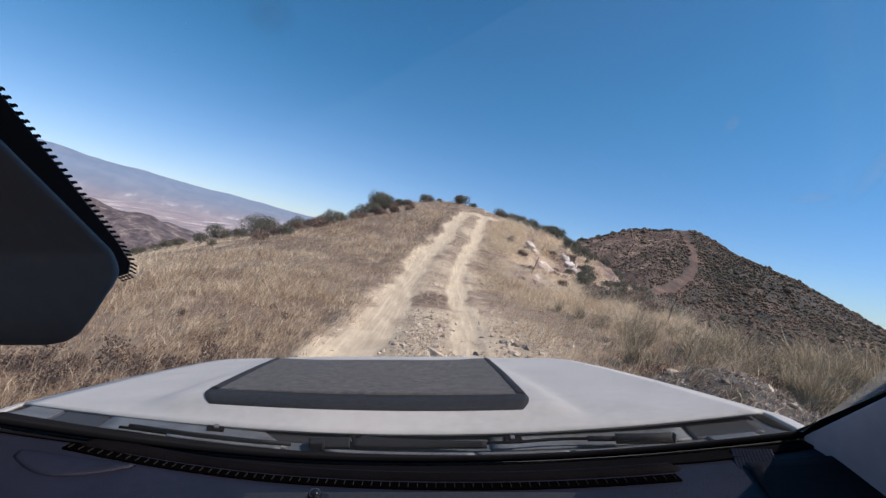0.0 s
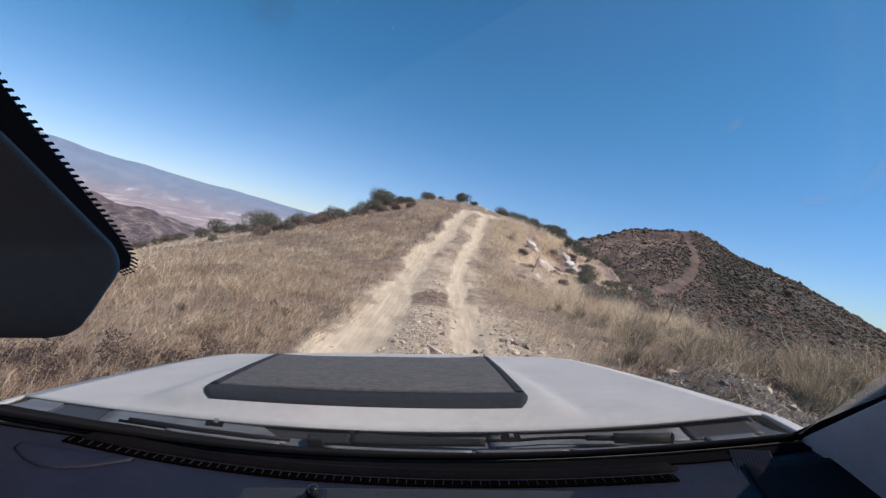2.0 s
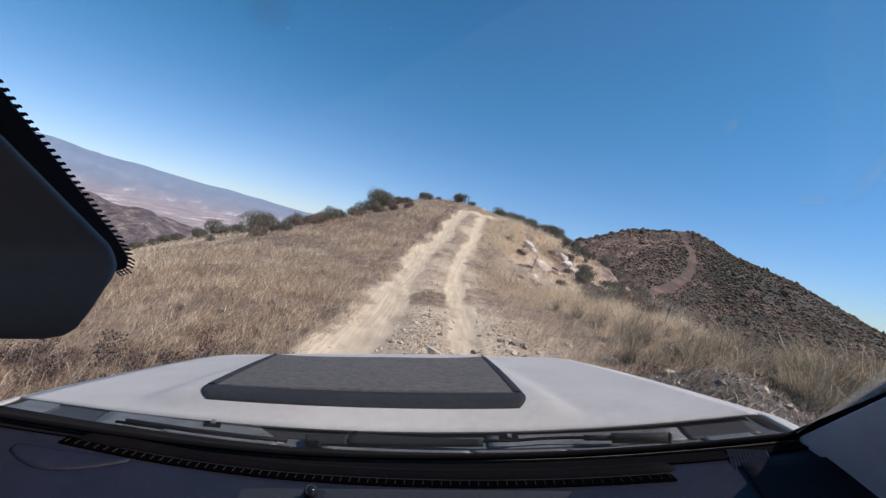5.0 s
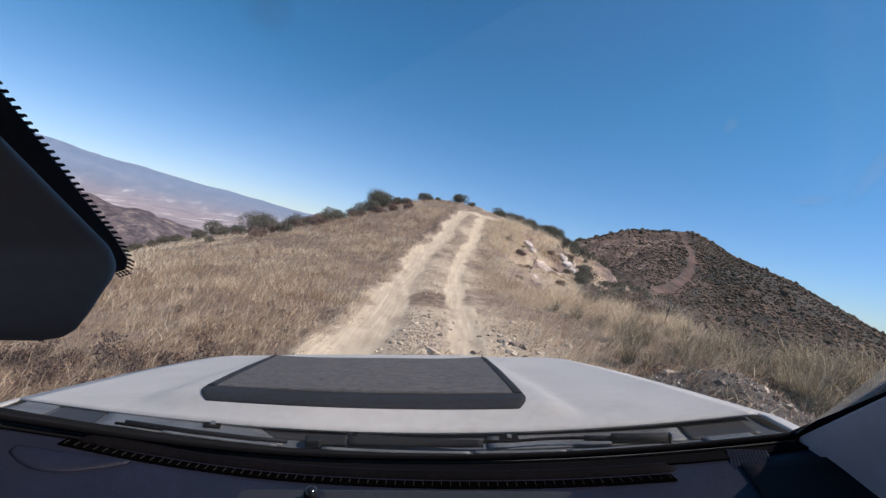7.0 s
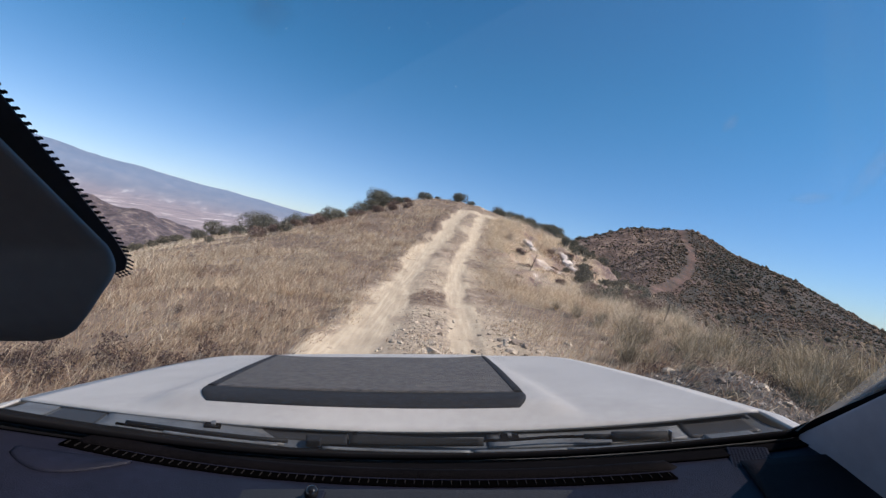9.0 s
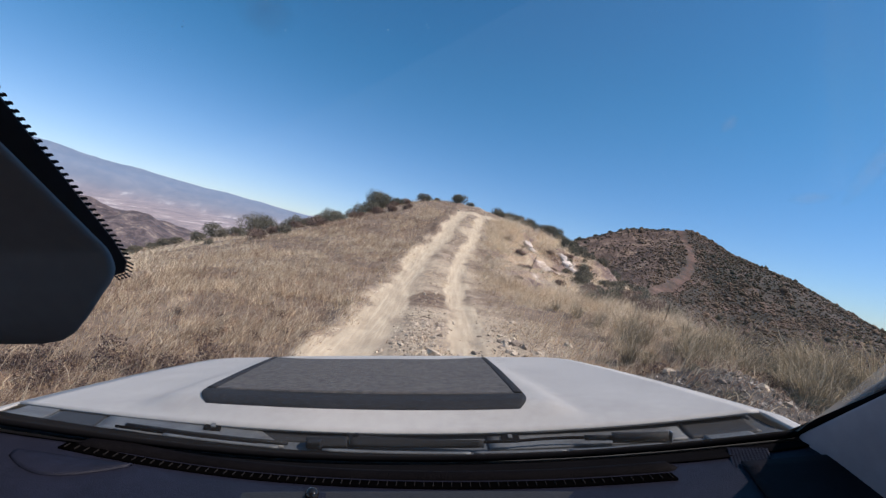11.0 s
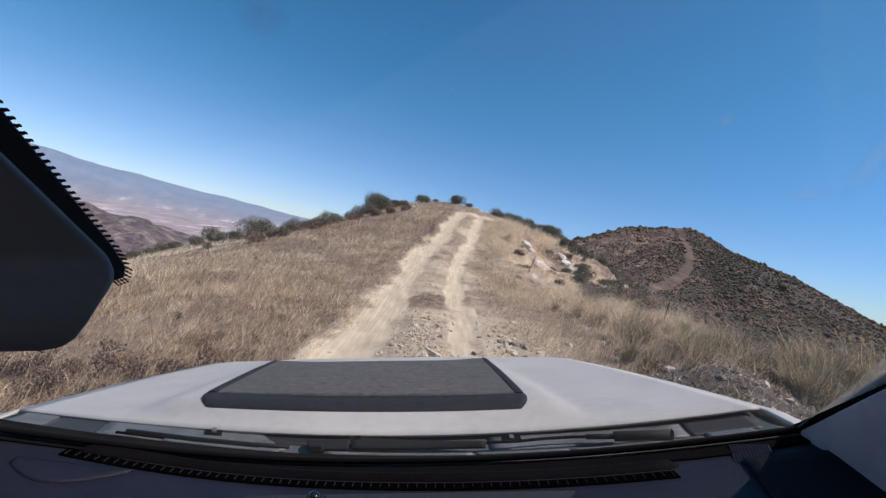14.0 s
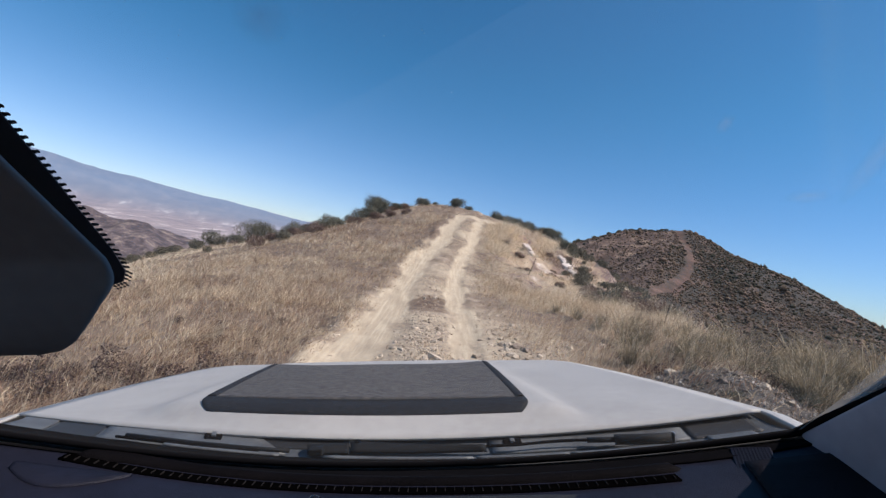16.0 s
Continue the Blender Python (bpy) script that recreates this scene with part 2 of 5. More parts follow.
def near_ridge(x, y):
    dx = x - track_x(y)
    left, right = np.maximum(-dx, 0), np.maximum(dx, 0)
    z = track_z(y)
    # cross fall: the track leans to the left below the truck
    tilt = 0.19 - 0.13 * ease(y, 4, 14)
    z = z - tilt * np.minimum(left, 2.2) - 0.05 * np.maximum(left - 2.2, 0) - (0.0112 - 0.0032 * ease(y, 30, 41)) * np.minimum(left, 22) ** 2 - 0.36 * np.maximum(left - 22, 0)
    rise = np.interp(y, [6, 9, 14, 20, 25, 31, 38], [0.125, 0.085, 0.02, -0.05, -0.11, -0.06, 0.0])
    edge = np.interp(y, [4, 7, 14, 25, 32, 45], [5.9, 6.0, 8.0, 9.5, 7.0, 6.0])
    z = z + np.where(dx > 0, rise * np.minimum(right, edge) - 0.78 * (np.sqrt(np.maximum(right - edge, 0) ** 2 + 0.5) - 0.707), 0)
    z = z - 1.35 * np.exp(-((left - 15.0) / 5.4) ** 2) * ease(y, 23, 34)
    # the knoll beside the crest, and the land behind it
    z = z + 2.3 * np.exp(-((x + 1) ** 2 / 80 + (y - 45) ** 2 / 90))
    z = z - 0.25 * np.maximum(y - 52, 0) - 0.12 * np.maximum(-y - 12, 0)
    return z


SCARS = [(5.3, 28.3, 0.50, 1.6, 0.12), (7.4, 27.4, 0.55, 2.6, 0.15), (4.6, 18.6, 0.24, 2.3, 0.10), (6.5, 23.0, 0.32, 2.6, 0.2), (5.6, 24.0, 0.25, 2.4, 0.15)]    # x, y, half width, half length, depth


def scars(x, y, deep=True):
    """Washed-out notches that run down the bank beside the track."""
    out = 0 * x
    for cx, cy, w, l, d in SCARS:
        u, v = (x - cx) + 0.22 * (y - cy), y - cy
        out = out + (d if deep else 1.0) * np.exp(-((u / w) ** 2 + (v / l) ** 2) ** 1.5)
    return out


def land(x, y):
    """Height of the ground."""
    r = np.hypot(x, y)
    base = -45 - 60 * ease(r, 150, 700)
    wide = np.maximum.reduce([far_hill(x, y), brown_hill(x, y), base])
    wide = wide + fractal(x, y, 60, 4, 5) * 1.8 * ease(r, 60, 200) + fractal(x, y, 14, 3, 9) * 0.7 * ease(r, 50, 120)
    wide = wide - 16 * np.abs(fractal(x + 0.4 * y, y * 0.5, 75, 3, 37)) * ease(r, 340, 460) * (1 - ease(r, 1000, 1200)) * (x < 0)
    near = near_ridge(x, y)
    z = np.maximum(near, wide)
    dx = x - track_x(y)
    # ruts, the stony crown between them, and lumps beside the track
    on = ease(y, -30, -20) * (1 - ease(y, 60, 70)) * (r < 90)
    wob = 0.10 * value_noise(y / 3.1, y * 0, 3)
    rut = np.exp(-((dx + wob + 0.86) / 0.42) ** 4) + np.exp(-((dx + wob - 0.78) / 0.28) ** 4)
    crown = np.exp(-((dx + wob + 0.05) / 0.36) ** 2)
    off = ease(np.abs(dx), 1.0, 2.2)
    lumps = fractal(x, y, 1.7, 4, 11) * (0.075 + 0.16 * ease(dx, 2.5, 5) * ease(y, 13, 19)) * off + fractal(x, y, 0.35, 3, 17) * 0.022
    bank = 0.15 * np.exp(-((dx + 1.70 + 0.25 * value_noise(y / 0.7, y * 0 + 7, 5)) / 0.22) ** 2) * (0.5 + 0.7 * value_noise(y / 1.3, y * 0 + 4, 2))
    gully = -0.6 * (1 - ease(np.abs(fractal(dx * 0.12 + 5, y + 0.5 * dx, 2.2, 2, 31)), 0.0, 0.35)) * ease(dx, 2.6, 5.0) * ease(y, 14, 20) * (r < 60)
    return z + on * (-0.055 * rut + 0.035 * crown + bank) + (lumps + gully - scars(x, y)) * (1 - ease(r, 60, 140)) + 0.42 * np.exp(-((x - 3.6) ** 2 / 0.8 + (y - 5.2) ** 2 / 0.9))


def land_at(x, y):
    return float(land(np.array([float(x)]), np.array([float(y)]))[0])


def polar_grid(angles, radii):
    a, r = np.meshgrid(angles, radii, indexing="ij")
    return np.sin(a) * r, np.cos(a) * r


def build_ground():
    fine = np.radians(np.arange(-64, 64.01, 0.22))
    rest = np.radians(np.arange(67, 296, 3.0))
    angles = np.concatenate([fine, rest])
    radii = np.concatenate([[0.02], np.geomspace(0.8, 60, 240), np.geomspace(61, 480, 170), np.geomspace(486, 900, 90), np.geomspace(930, 4900, 20)])
    x, y = polar_grid(angles, radii)
    z = land(x, y)
    na, nr = x.shape
    idx = np.arange(na * nr).reshape(na, nr)
    nxt = np.roll(idx, -1, axis=0)
    quads = np.stack([idx[:, :-1], nxt[:, :-1], nxt[:, 1:], idx[:, 1:]], axis=-1).reshape(-1, 4)[:, ::-1]
    me = bpy.data.meshes.new("ground")
    me.vertices.add(na * nr)
    me.vertices.foreach_set("co", np.stack([x, y, z], -1).ravel())
    me.loops.add(quads.size)
    me.loops.foreach_set("vertex_index", quads.ravel())
    me.polygons.add(len(quads))
    me.polygons.foreach_set("loop_start", np.arange(len(quads)) * 4)
    me.update(calc_edges=True)
    me.validate()
    me.polygons.foreach_set("use_smooth", [True] * len(me.polygons))
    # what covers the ground: 1 bare track, 0 grown over; and how scrubby it is
    dx = x - track_x(y)
    wob = 0.10 * value_noise(y / 3.1, y * 0, 3) + 0.20 * fractal(x, y, 0.9, 4, 41)
    broad = np.clip(0.16 * (1 - ease(y, 9, 15)) + 0.6 * lobe(y), -0.06, 0.4)          # the near rut has spread over its bank
    bare = (np.exp(-((dx + wob + 0.86 + broad) / (0.46 + broad)) ** 4) + np.exp(-((dx + wob - 0.78) / 0.32) ** 4)) * (y < 60) * (y > -30)
    bare = bare * (1 - ease(y, 35.0, 37.5))
    bare = np.maximum(bare, 1.1 * np.exp(-(((dx - 0.9) / 2.3) ** 2 + ((y - 35.6) / 1.1) ** 2) ** 2))
    bare = np.maximum(bare, (0.40 + 0.22 * fractal(x, y, 1.1, 4, 43)) * np.exp(-((dx - 0.2) / (2.3 - 0.4 * ease(y, 10, 18))) ** 4) * (y < 34) * (y > -30))
    bare = np.maximum(bare, 0.55 * np.exp(-((dx + 1.55) / 0.3) ** 2) * (value_noise(x / 0.8, y / 0.8, 6) > 0.1) * (y < 30) * (y > -20))
    turf = np.exp(-((y - 11.3) / 1.0) ** 4) * np.exp(-((dx - 0.02 + 0.15 * fractal(x, y, 0.5, 3, 47)) / 0.42) ** 4)
    bare = bare * (1 - turf)
    stony = np.maximum(np.exp(-((dx + 0.0) / 0.5) ** 2), 0.9 * np.exp(-((dx - 1.9) / 1.0) ** 2) * (y < 13)) * (y < 10.4) * (y > -30)
    r = np.hypot(x, y)
    firebreak = np.exp(-((cross_track(x, y) + 2.6 * fractal(x, y, 9, 3, 77)) / 1.5) ** 2) * (r > 90) * (r < 330)
    scrub = ease(r, 55, 110)
    cliff = np.clip(1.2 * scars(x, y, False), 0, 1)
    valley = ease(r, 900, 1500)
    dense = ease(x - 115 - (y - 220) * 0.62, -6, 10) * (r > 60) * (x > 0)
    brown = ease(r, 330, 420)
    spoil = np.exp(-(((x - 3.75) ** 2 / 2.1 + (y - 4.8) ** 2 / 2.0)) ** 2)
    bank = ease(dx, 1.9, 3.2) * ease(y, 13.5, 18) * (1 - ease(r, 44, 52))
    litter_shade = np.maximum(grass_cover(x, y), turf) * (1 - ease(r, 45, 70)) * (1 - bank)
    for name, v in (("litter_shade", litter_shade), ("bank", bank), ("bare", bare), ("stony", stony), ("scrub", scrub), ("firebreak", firebreak), ("cliff", cliff), ("valley", valley), ("dense", dense), ("brown", brown), ("spoil", spoil)):
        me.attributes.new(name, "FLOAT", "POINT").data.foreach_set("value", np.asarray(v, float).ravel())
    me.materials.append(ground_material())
    return tagged(new("ground", me), "dry grassy ridge with bare tan dirt track and scrub hills", "ground", kind="structure")


def cross_track(x, y):
    """Distance from the old firebreak that climbs the far hill."""
    ax, ay, bx, by = 56, 128, 113, 216
    k = ((x - ax) * (bx - ax) + (y - ay) * (by - ay)) / ((bx - ax) ** 2 + (by - ay) ** 2)
    d = ((x - ax) * (by - ay) - (y - ay) * (bx - ax)) / math.hypot(bx - ax, by - ay)
    return np.where((k > -0.1) & (k < 1.1), d - 10 * np.sin(np.clip(k, 0, 1) * 3.14), 99)


def ground_material():
    m = bpy.data.materials.new("ground")
    m.use_nodes = True
    t = m.node_tree
    b = t.nodes["Principled BSDF"]
    b.inputs["Roughness"].default_value = 0.95
    b.inputs["Specular IOR Level"].default_value = 0.15
    geo = t.nodes.new("ShaderNodeNewGeometry")

    def noise_tex(scale, detail=5, rough=0.6):
        n = t.nodes.new("ShaderNodeTexNoise")
        n.inputs["Scale"].default_value, n.inputs["Detail"].default_value, n.inputs["Roughness"].default_value = scale, detail, rough
        t.links.new(geo.outputs["Position"], n.inputs["Vector"])
        return n.outputs["Fac"]

    def ramp(fac, stops):
        n = t.nodes.new("ShaderNodeValToRGB")
        e = n.color_ramp.elements
        while len(e) < len(stops):
            e.new(0.5)
        for el, (p, c) in zip(e, stops):
            el.position, el.color = p, (*c, 1)
        t.links.new(fac, n.inputs[0])
        return n.outputs[0]

    def attr(name):
        n = t.nodes.new("ShaderNodeAttribute")
        n.attribute_name = name
        return n.outputs["Fac"]

    def mix(fac, a, c):
        n = t.nodes.new("ShaderNodeMix")
        n.data_type = "RGBA"
        t.links.new(fac, n.inputs[0])
        t.links.new(a, n.inputs[6])
        t.links.new(c, n.inputs[7])
        return n.outputs[2]

    soil = ramp(noise_tex(1.6, 7, 0.7), [(0.34, (0.13, 0.096, 0.074)), (0.5, (0.245, 0.187, 0.138)), (0.66, (0.40, 0.32, 0.24))])
    dust = ramp(noise_tex(2.2), [(0.3, (0.36, 0.29, 0.21)), (0.5, (0.455, 0.37, 0.265)), (0.72, (0.54, 0.45, 0.33))])
    stones = ramp(noise_tex(7, 6, 0.75), [(0.36, (0.13, 0.10, 0.08)), (0.5, (0.31, 0.25, 0.185)), (0.66, (0.47, 0.385, 0.29))])
    scrub = ramp(noise_tex(0.14, 8, 0.75), [(0.36, (0.062, 0.046, 0.040)), (0.48, (0.112, 0.076, 0.062)), (0.55, (0.19, 0.132, 0.10)), (0.64, (0.33, 0.24, 0.175))])
    red = ramp(noise_tex(0.3), [(0.36, (0.070, 0.048, 0.040)), (0.5, (0.120, 0.074, 0.060)), (0.64, (0.185, 0.118, 0.093))])
    rock = ramp(noise_tex(1.3, 6), [(0.32, (0.16, 0.115, 0.092)), (0.45, (0.33, 0.26, 0.21)), (0.6, (0.62, 0.535, 0.46))])
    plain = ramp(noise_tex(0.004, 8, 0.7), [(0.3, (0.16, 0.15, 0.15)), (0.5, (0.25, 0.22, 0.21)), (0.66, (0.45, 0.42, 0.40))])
    # litter colour, darkened further to paint shade into the gaps between blades
    thatch_shade = ramp(noise_tex(5.0, 6, 0.75), [(0.34, (0.075, 0.052, 0.041)), (0.5, (0.155, 0.112, 0.084)), (0.68, (0.30, 0.23, 0.165))])
    soil = mix(attr("litter_shade"), soil, thatch_shade)
    slope = t.nodes.new("ShaderNodeMapping")      # washed earth, drawn out down the slope
    slope.inputs["Rotation"].default_value = (0, 0, radians(-30))
    slope.inputs["Scale"].default_value = (1.0, 0.30, 0.4)
    t.links.new(geo.outputs["Position"], slope.inputs["Vector"])
    wash = t.nodes.new("ShaderNodeTexNoise")
    wash.inputs["Scale"].default_value, wash.inputs["Detail"].default_value, wash.inputs["Roughness"].default_value = 0.85, 6, 0.62
    t.links.new(slope.outputs[0], wash.inputs["Vector"])
    earth = ramp(wash.outputs["Fac"], [(0.36, (0.125, 0.088, 0.078)), (0.45, (0.225, 0.158, 0.130)), (0.53, (0.345, 0.255, 0.175)), (0.68, (0.50, 0.395, 0.285))])
    soil = mix(attr("bank"), soil, earth)
    col = mix(attr("scrub"), soil, scrub)
    thick = ramp(noise_tex(0.12, 8, 0.75), [(0.36, (0.032, 0.033, 0.029)), (0.5, (0.052, 0.047, 0.041)), (0.62, (0.135, 0.090, 0.072))])
    dark_gravel = ramp(noise_tex(9, 6, 0.75), [(0.35, (0.032, 0.029, 0.027)), (0.5, (0.068, 0.060, 0.054)), (0.68, (0.15, 0.13, 0.11))])
    # brown scrub with the purple of distant haze mixed into its colours
    brown_haze = ramp(noise_tex(0.055, 9, 0.8), [(0.43, (0.058, 0.050, 0.057)), (0.50, (0.098, 0.078, 0.083)), (0.56, (0.145, 0.115, 0.112)), (0.62, (0.26, 0.21, 0.18))])
    col = mix(attr("dense"), col, thick)
    col = mix(attr("brown"), col, brown_haze)
    col = mix(attr("firebreak"), col, red)
    col = mix(attr("cliff"), col, rock)
    col = mix(attr("stony"), col, stones)
    col = mix(attr("spoil"), col, dark_gravel)
    streak = t.nodes.new("ShaderNodeMapping")
    streak.inputs["Scale"].default_value = (9.0, 0.45, 1.0)
    t.links.new(geo.outputs["Position"], streak.inputs["Vector"])
    lines = t.nodes.new("ShaderNodeTexNoise")
    lines.inputs["Scale"].default_value, lines.inputs["Detail"].default_value = 1.6, 4
    t.links.new(streak.outputs[0], lines.inputs["Vector"])
    dust = mix(lines.outputs["Fac"], dust, ramp(lines.outputs["Fac"], [(0.36, (0.34, 0.275, 0.20)), (0.5, (0.465, 0.38, 0.275)), (0.66, (0.56, 0.47, 0.345))]))
    ragged = t.nodes.new("ShaderNodeMath")
    ragged.operation = "MULTIPLY_ADD"
    ragged.inputs[1].default_value = 0.9
    t.links.new(noise_tex(8.0, 7, 0.75), ragged.inputs[0])
    t.links.new(attr("bare"), ragged.inputs[2])
    edge = t.nodes.new("ShaderNodeMapRange")
    edge.interpolation_type = "SMOOTHSTEP"
    edge.inputs[1].default_value, edge.inputs[2].default_value = 0.66, 1.22
    t.links.new(ragged.outputs[0], edge.inputs[0])
    col = mix(edge.outputs[0], col, dust)
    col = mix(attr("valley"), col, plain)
    t.links.new(col, b.inputs["Base Color"])
    bp = t.nodes.new("ShaderNodeBump")
    bp.inputs["Strength"].default_value, bp.inputs["Distance"].default_value = 0.5, 0.03
    t.links.new(noise_tex(14, 5, 0.7), bp.inputs["Height"])
    t.links.new(bp.outputs[0], b.inputs["Normal"])
    return m


# ---- the valley and the far mountains, a backdrop beyond the hills ----
def build_backdrop():
    n = 220
    verts, faces = [], []
    for i in range(n + 1):
        deg = -85 + 130 * i / n
        a = radians(deg)
        h = float(np.interp(deg, [-85, -60, -43, -30, -17, 0, 45], [300, 290, 262, 190, 150, 110, 60]))
        h += 0.11 * h * float(fractal(np.array([i * 1.0]), np.array([0.0]), 14, 5, 3)[0])
        rough = float(fractal(np.array([i * 1.0]), np.array([9.0]), 4, 3, 8)[0])
        for d, z in ((1150, -101), (2000, -84), (3000, -52), (3800, -18), (4020, -18 + 0.5 * (h + 18) + 14 * rough), (4250, h), (4500, -85)):
            verts.append((math.sin(a) * d, math.cos(a) * d, z))
    for i in range(n):
        for k in range(6):
            q = i * 7 + k
            faces.append((q, q + 7, q + 8, q + 1))
    m = bpy.data.materials.new("distance")
    m.use_nodes = True
    t = m.node_tree
    b = t.nodes["Principled BSDF"]
    b.inputs["Roughness"].default_value, b.inputs["Specular IOR Level"].default_value = 1.0, 0.0
    geo = t.nodes.new("ShaderNodeNewGeometry")
    stretch = t.nodes.new("ShaderNodeMapping")
    stretch.inputs["Scale"].default_value = (0.012, 0.0045, 0.01)
    t.links.new(geo.outputs["Position"], stretch.inputs["Vector"])
    n1 = t.nodes.new("ShaderNodeTexNoise")
    n1.inputs["Scale"].default_value, n1.inputs["Detail"].default_value, n1.inputs["Roughness"].default_value = 1.0, 8, 0.72
    t.links.new(stretch.outputs[0], n1.inputs["Vector"])
    ramp = t.nodes.new("ShaderNodeValToRGB")
    e = ramp.color_ramp.elements
    e.new(0.5)
    e.new(0.62)
    for el, (p, c) in zip(e, ((0.32, (0.03, 0.03, 0.03)), (0.46, (0.11, 0.082, 0.075)), (0.57, (0.17, 0.13, 0.11)), (0.66, (0.48, 0.45, 0.42)))):
        el.position, el.color = p, (*c, 1)
    t.links.new(n1.outputs["Fac"], ramp.inputs[0])
    # the mountains are plain scrub, with no town on them
    xyz = t.nodes.new("ShaderNodeSeparateXYZ")
    t.links.new(geo.outputs["Position"], xyz.inputs[0])
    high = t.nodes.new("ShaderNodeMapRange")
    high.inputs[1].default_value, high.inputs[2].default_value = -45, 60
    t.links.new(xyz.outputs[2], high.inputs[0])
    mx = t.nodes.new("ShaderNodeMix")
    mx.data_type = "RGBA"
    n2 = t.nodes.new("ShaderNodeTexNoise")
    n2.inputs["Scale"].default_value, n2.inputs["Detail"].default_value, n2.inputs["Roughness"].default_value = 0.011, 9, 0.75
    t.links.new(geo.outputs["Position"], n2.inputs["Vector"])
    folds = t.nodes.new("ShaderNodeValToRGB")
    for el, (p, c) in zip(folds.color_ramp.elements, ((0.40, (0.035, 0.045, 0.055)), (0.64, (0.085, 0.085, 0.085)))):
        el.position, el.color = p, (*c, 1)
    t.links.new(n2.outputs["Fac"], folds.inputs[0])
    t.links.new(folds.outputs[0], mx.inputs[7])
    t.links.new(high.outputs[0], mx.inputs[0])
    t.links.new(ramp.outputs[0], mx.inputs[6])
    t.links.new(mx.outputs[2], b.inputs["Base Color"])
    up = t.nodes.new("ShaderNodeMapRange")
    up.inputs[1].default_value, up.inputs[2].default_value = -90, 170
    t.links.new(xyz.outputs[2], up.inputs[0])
    # haze of the distance, added as a glow that turns bluer higher up
    haze_glow = t.nodes.new("ShaderNodeMix")
    haze_glow.data_type = "RGBA"
    haze_glow.inputs[6].default_value, haze_glow.inputs[7].default_value = (0.235, 0.226, 0.270, 1), (0.19, 0.272, 0.42, 1)
    t.links.new(up.outputs[0], haze_glow.inputs[0])
    t.links.new(haze_glow.outputs[2], b.inputs["Emission Color"])
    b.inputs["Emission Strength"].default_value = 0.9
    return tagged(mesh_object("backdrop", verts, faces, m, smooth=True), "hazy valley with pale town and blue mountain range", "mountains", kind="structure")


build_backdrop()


# ---- the truck ----
truck = thing("pickup_truck", pose(0, 0, EYE, NOSE_UP, -LEAN, 0), "white pickup truck with black hood scoop on dirt track", "truck")


def hood_height(s, q):
    """Height of the hood over its plan; s across -1..1, q from the back edge 0 to the nose 1."""
    w = -0.395 - 0.110 * q - 0.022 * (1 - s * s) * math.exp(-q / 0.05) - 0.05 * max(0, q - 0.93) / 0.07
    w += 0.056 * s * s * (1 - 0.75 * q) - 0.011 * s * (1 - q) + 0.008 * abs(s) ** 3 * math.sin(math.pi * min(1, max(0, q)))
    t = s + 0.085
    return w + 0.030 * (1 - 0.95 * q) * float(ease(np.array(0.68 - abs(t)), 0, 0.11)) * float(ease(np.array(q), 0.02, 0.10))


def hood_point(s, q, lift=0.0):
    mid = -0.115 - 0.125 * q
    half = 0.80 - 0.06 * q - 0.09 * max(0, q - 0.85) / 0.15
    away = 1 + 0.55 * max(0.0, -s - 0.2) ** 2        # the passenger side falls off, away from the eye
    return (away * (mid + half * s), away * (1.0 + 1.12 * q - 0.05 * s * s - 0.05 * s * s * q), away * (hood_height(s, q) + lift))


def fender_point(side, a, q):
    """The wing beside the hood: a from the gap outwards and down."""
    x, y, z = hood_point(side, min(1, max(0, q)))
    y += 1.1 * (q - min(1, max(0, q)))
    k = a * 1.6
    if k < 0.6:
        return (x + side * (0.006 + 0.075 * k), y, z - 0.004 - 0.02 * k * k)
    return (x + side * (0.051 + 0.035 * math.sin((k - 0.6) * 1.57)), y, z - 0.012 - 0.62 * (k - 0.6))


hood = part("hood", sheet_bm(lambda a, b: hood_point(2 * a - 1, b), 72, 56, 0.006), M_PAINT, truck, "matte white painted hood with raised centre", True)
def scoop_point(a, b):
    """The scoop's panel: wider at the front, with raised front corners that reach further than its middle."""
    side = abs(2 * a - 1)
    q = 0.135 + (0.625 + 0.085 * side ** 4 - 0.03 * side ** 24) * b
    return hood_point(-0.60 - 0.085 * b + a * (1.03 + 0.20 * b), q, 0.006 - 0.002 * b + 0.005 * math.sin(3.14 * a) + 0.006 * b * b * side ** 6 * (1 - side ** 20))


def lip_point(a, b):
    k = 0.04 * (1 - b) ** 3
    return hood_point(-0.600 + k + a * (1.03 - 2 * k), 0.064 + 0.072 * b, 0.002 + 0.004 * b)


part("scoop", sheet_bm(scoop_point, 48, 40, 0.012), M_SCOOP, hood, "dusty matte black scoop panel", True)
for start in (0.0, 0.972):
    part("scoop_side", sheet_bm(lambda a, b: Vector(scoop_point(start + 0.028 * a, b)) + Vector((0, 0, 0.003 * math.sin(3.14 * a) + 0.001)), 6, 30, 0.004), M_LIP, hood, "black raised side of the scoop", True)
part("scoop_lip", sheet_bm(lip_point, 48, 8, 0.010), M_LIP, hood, "black rear lip of the scoop", True)
for side in (-1, 1):
    part("fender", sheet_bm(lambda a, b: fender_point(side, a, -0.26 + 1.24 * b), 18, 44, 0.008), M_PAINT, truck, "", True)


def sill_point(s, back=0.0, up=0.0):
    """The foot of the windscreen; s across -1..1."""
    w = -0.416 + 0.10 * s * s - 0.014 * s + 0.064 * max(0.0, -s - 0.25) ** 1.5 + up
    return (-0.09 + 0.74 * s, 0.46 - w + up - back, w)


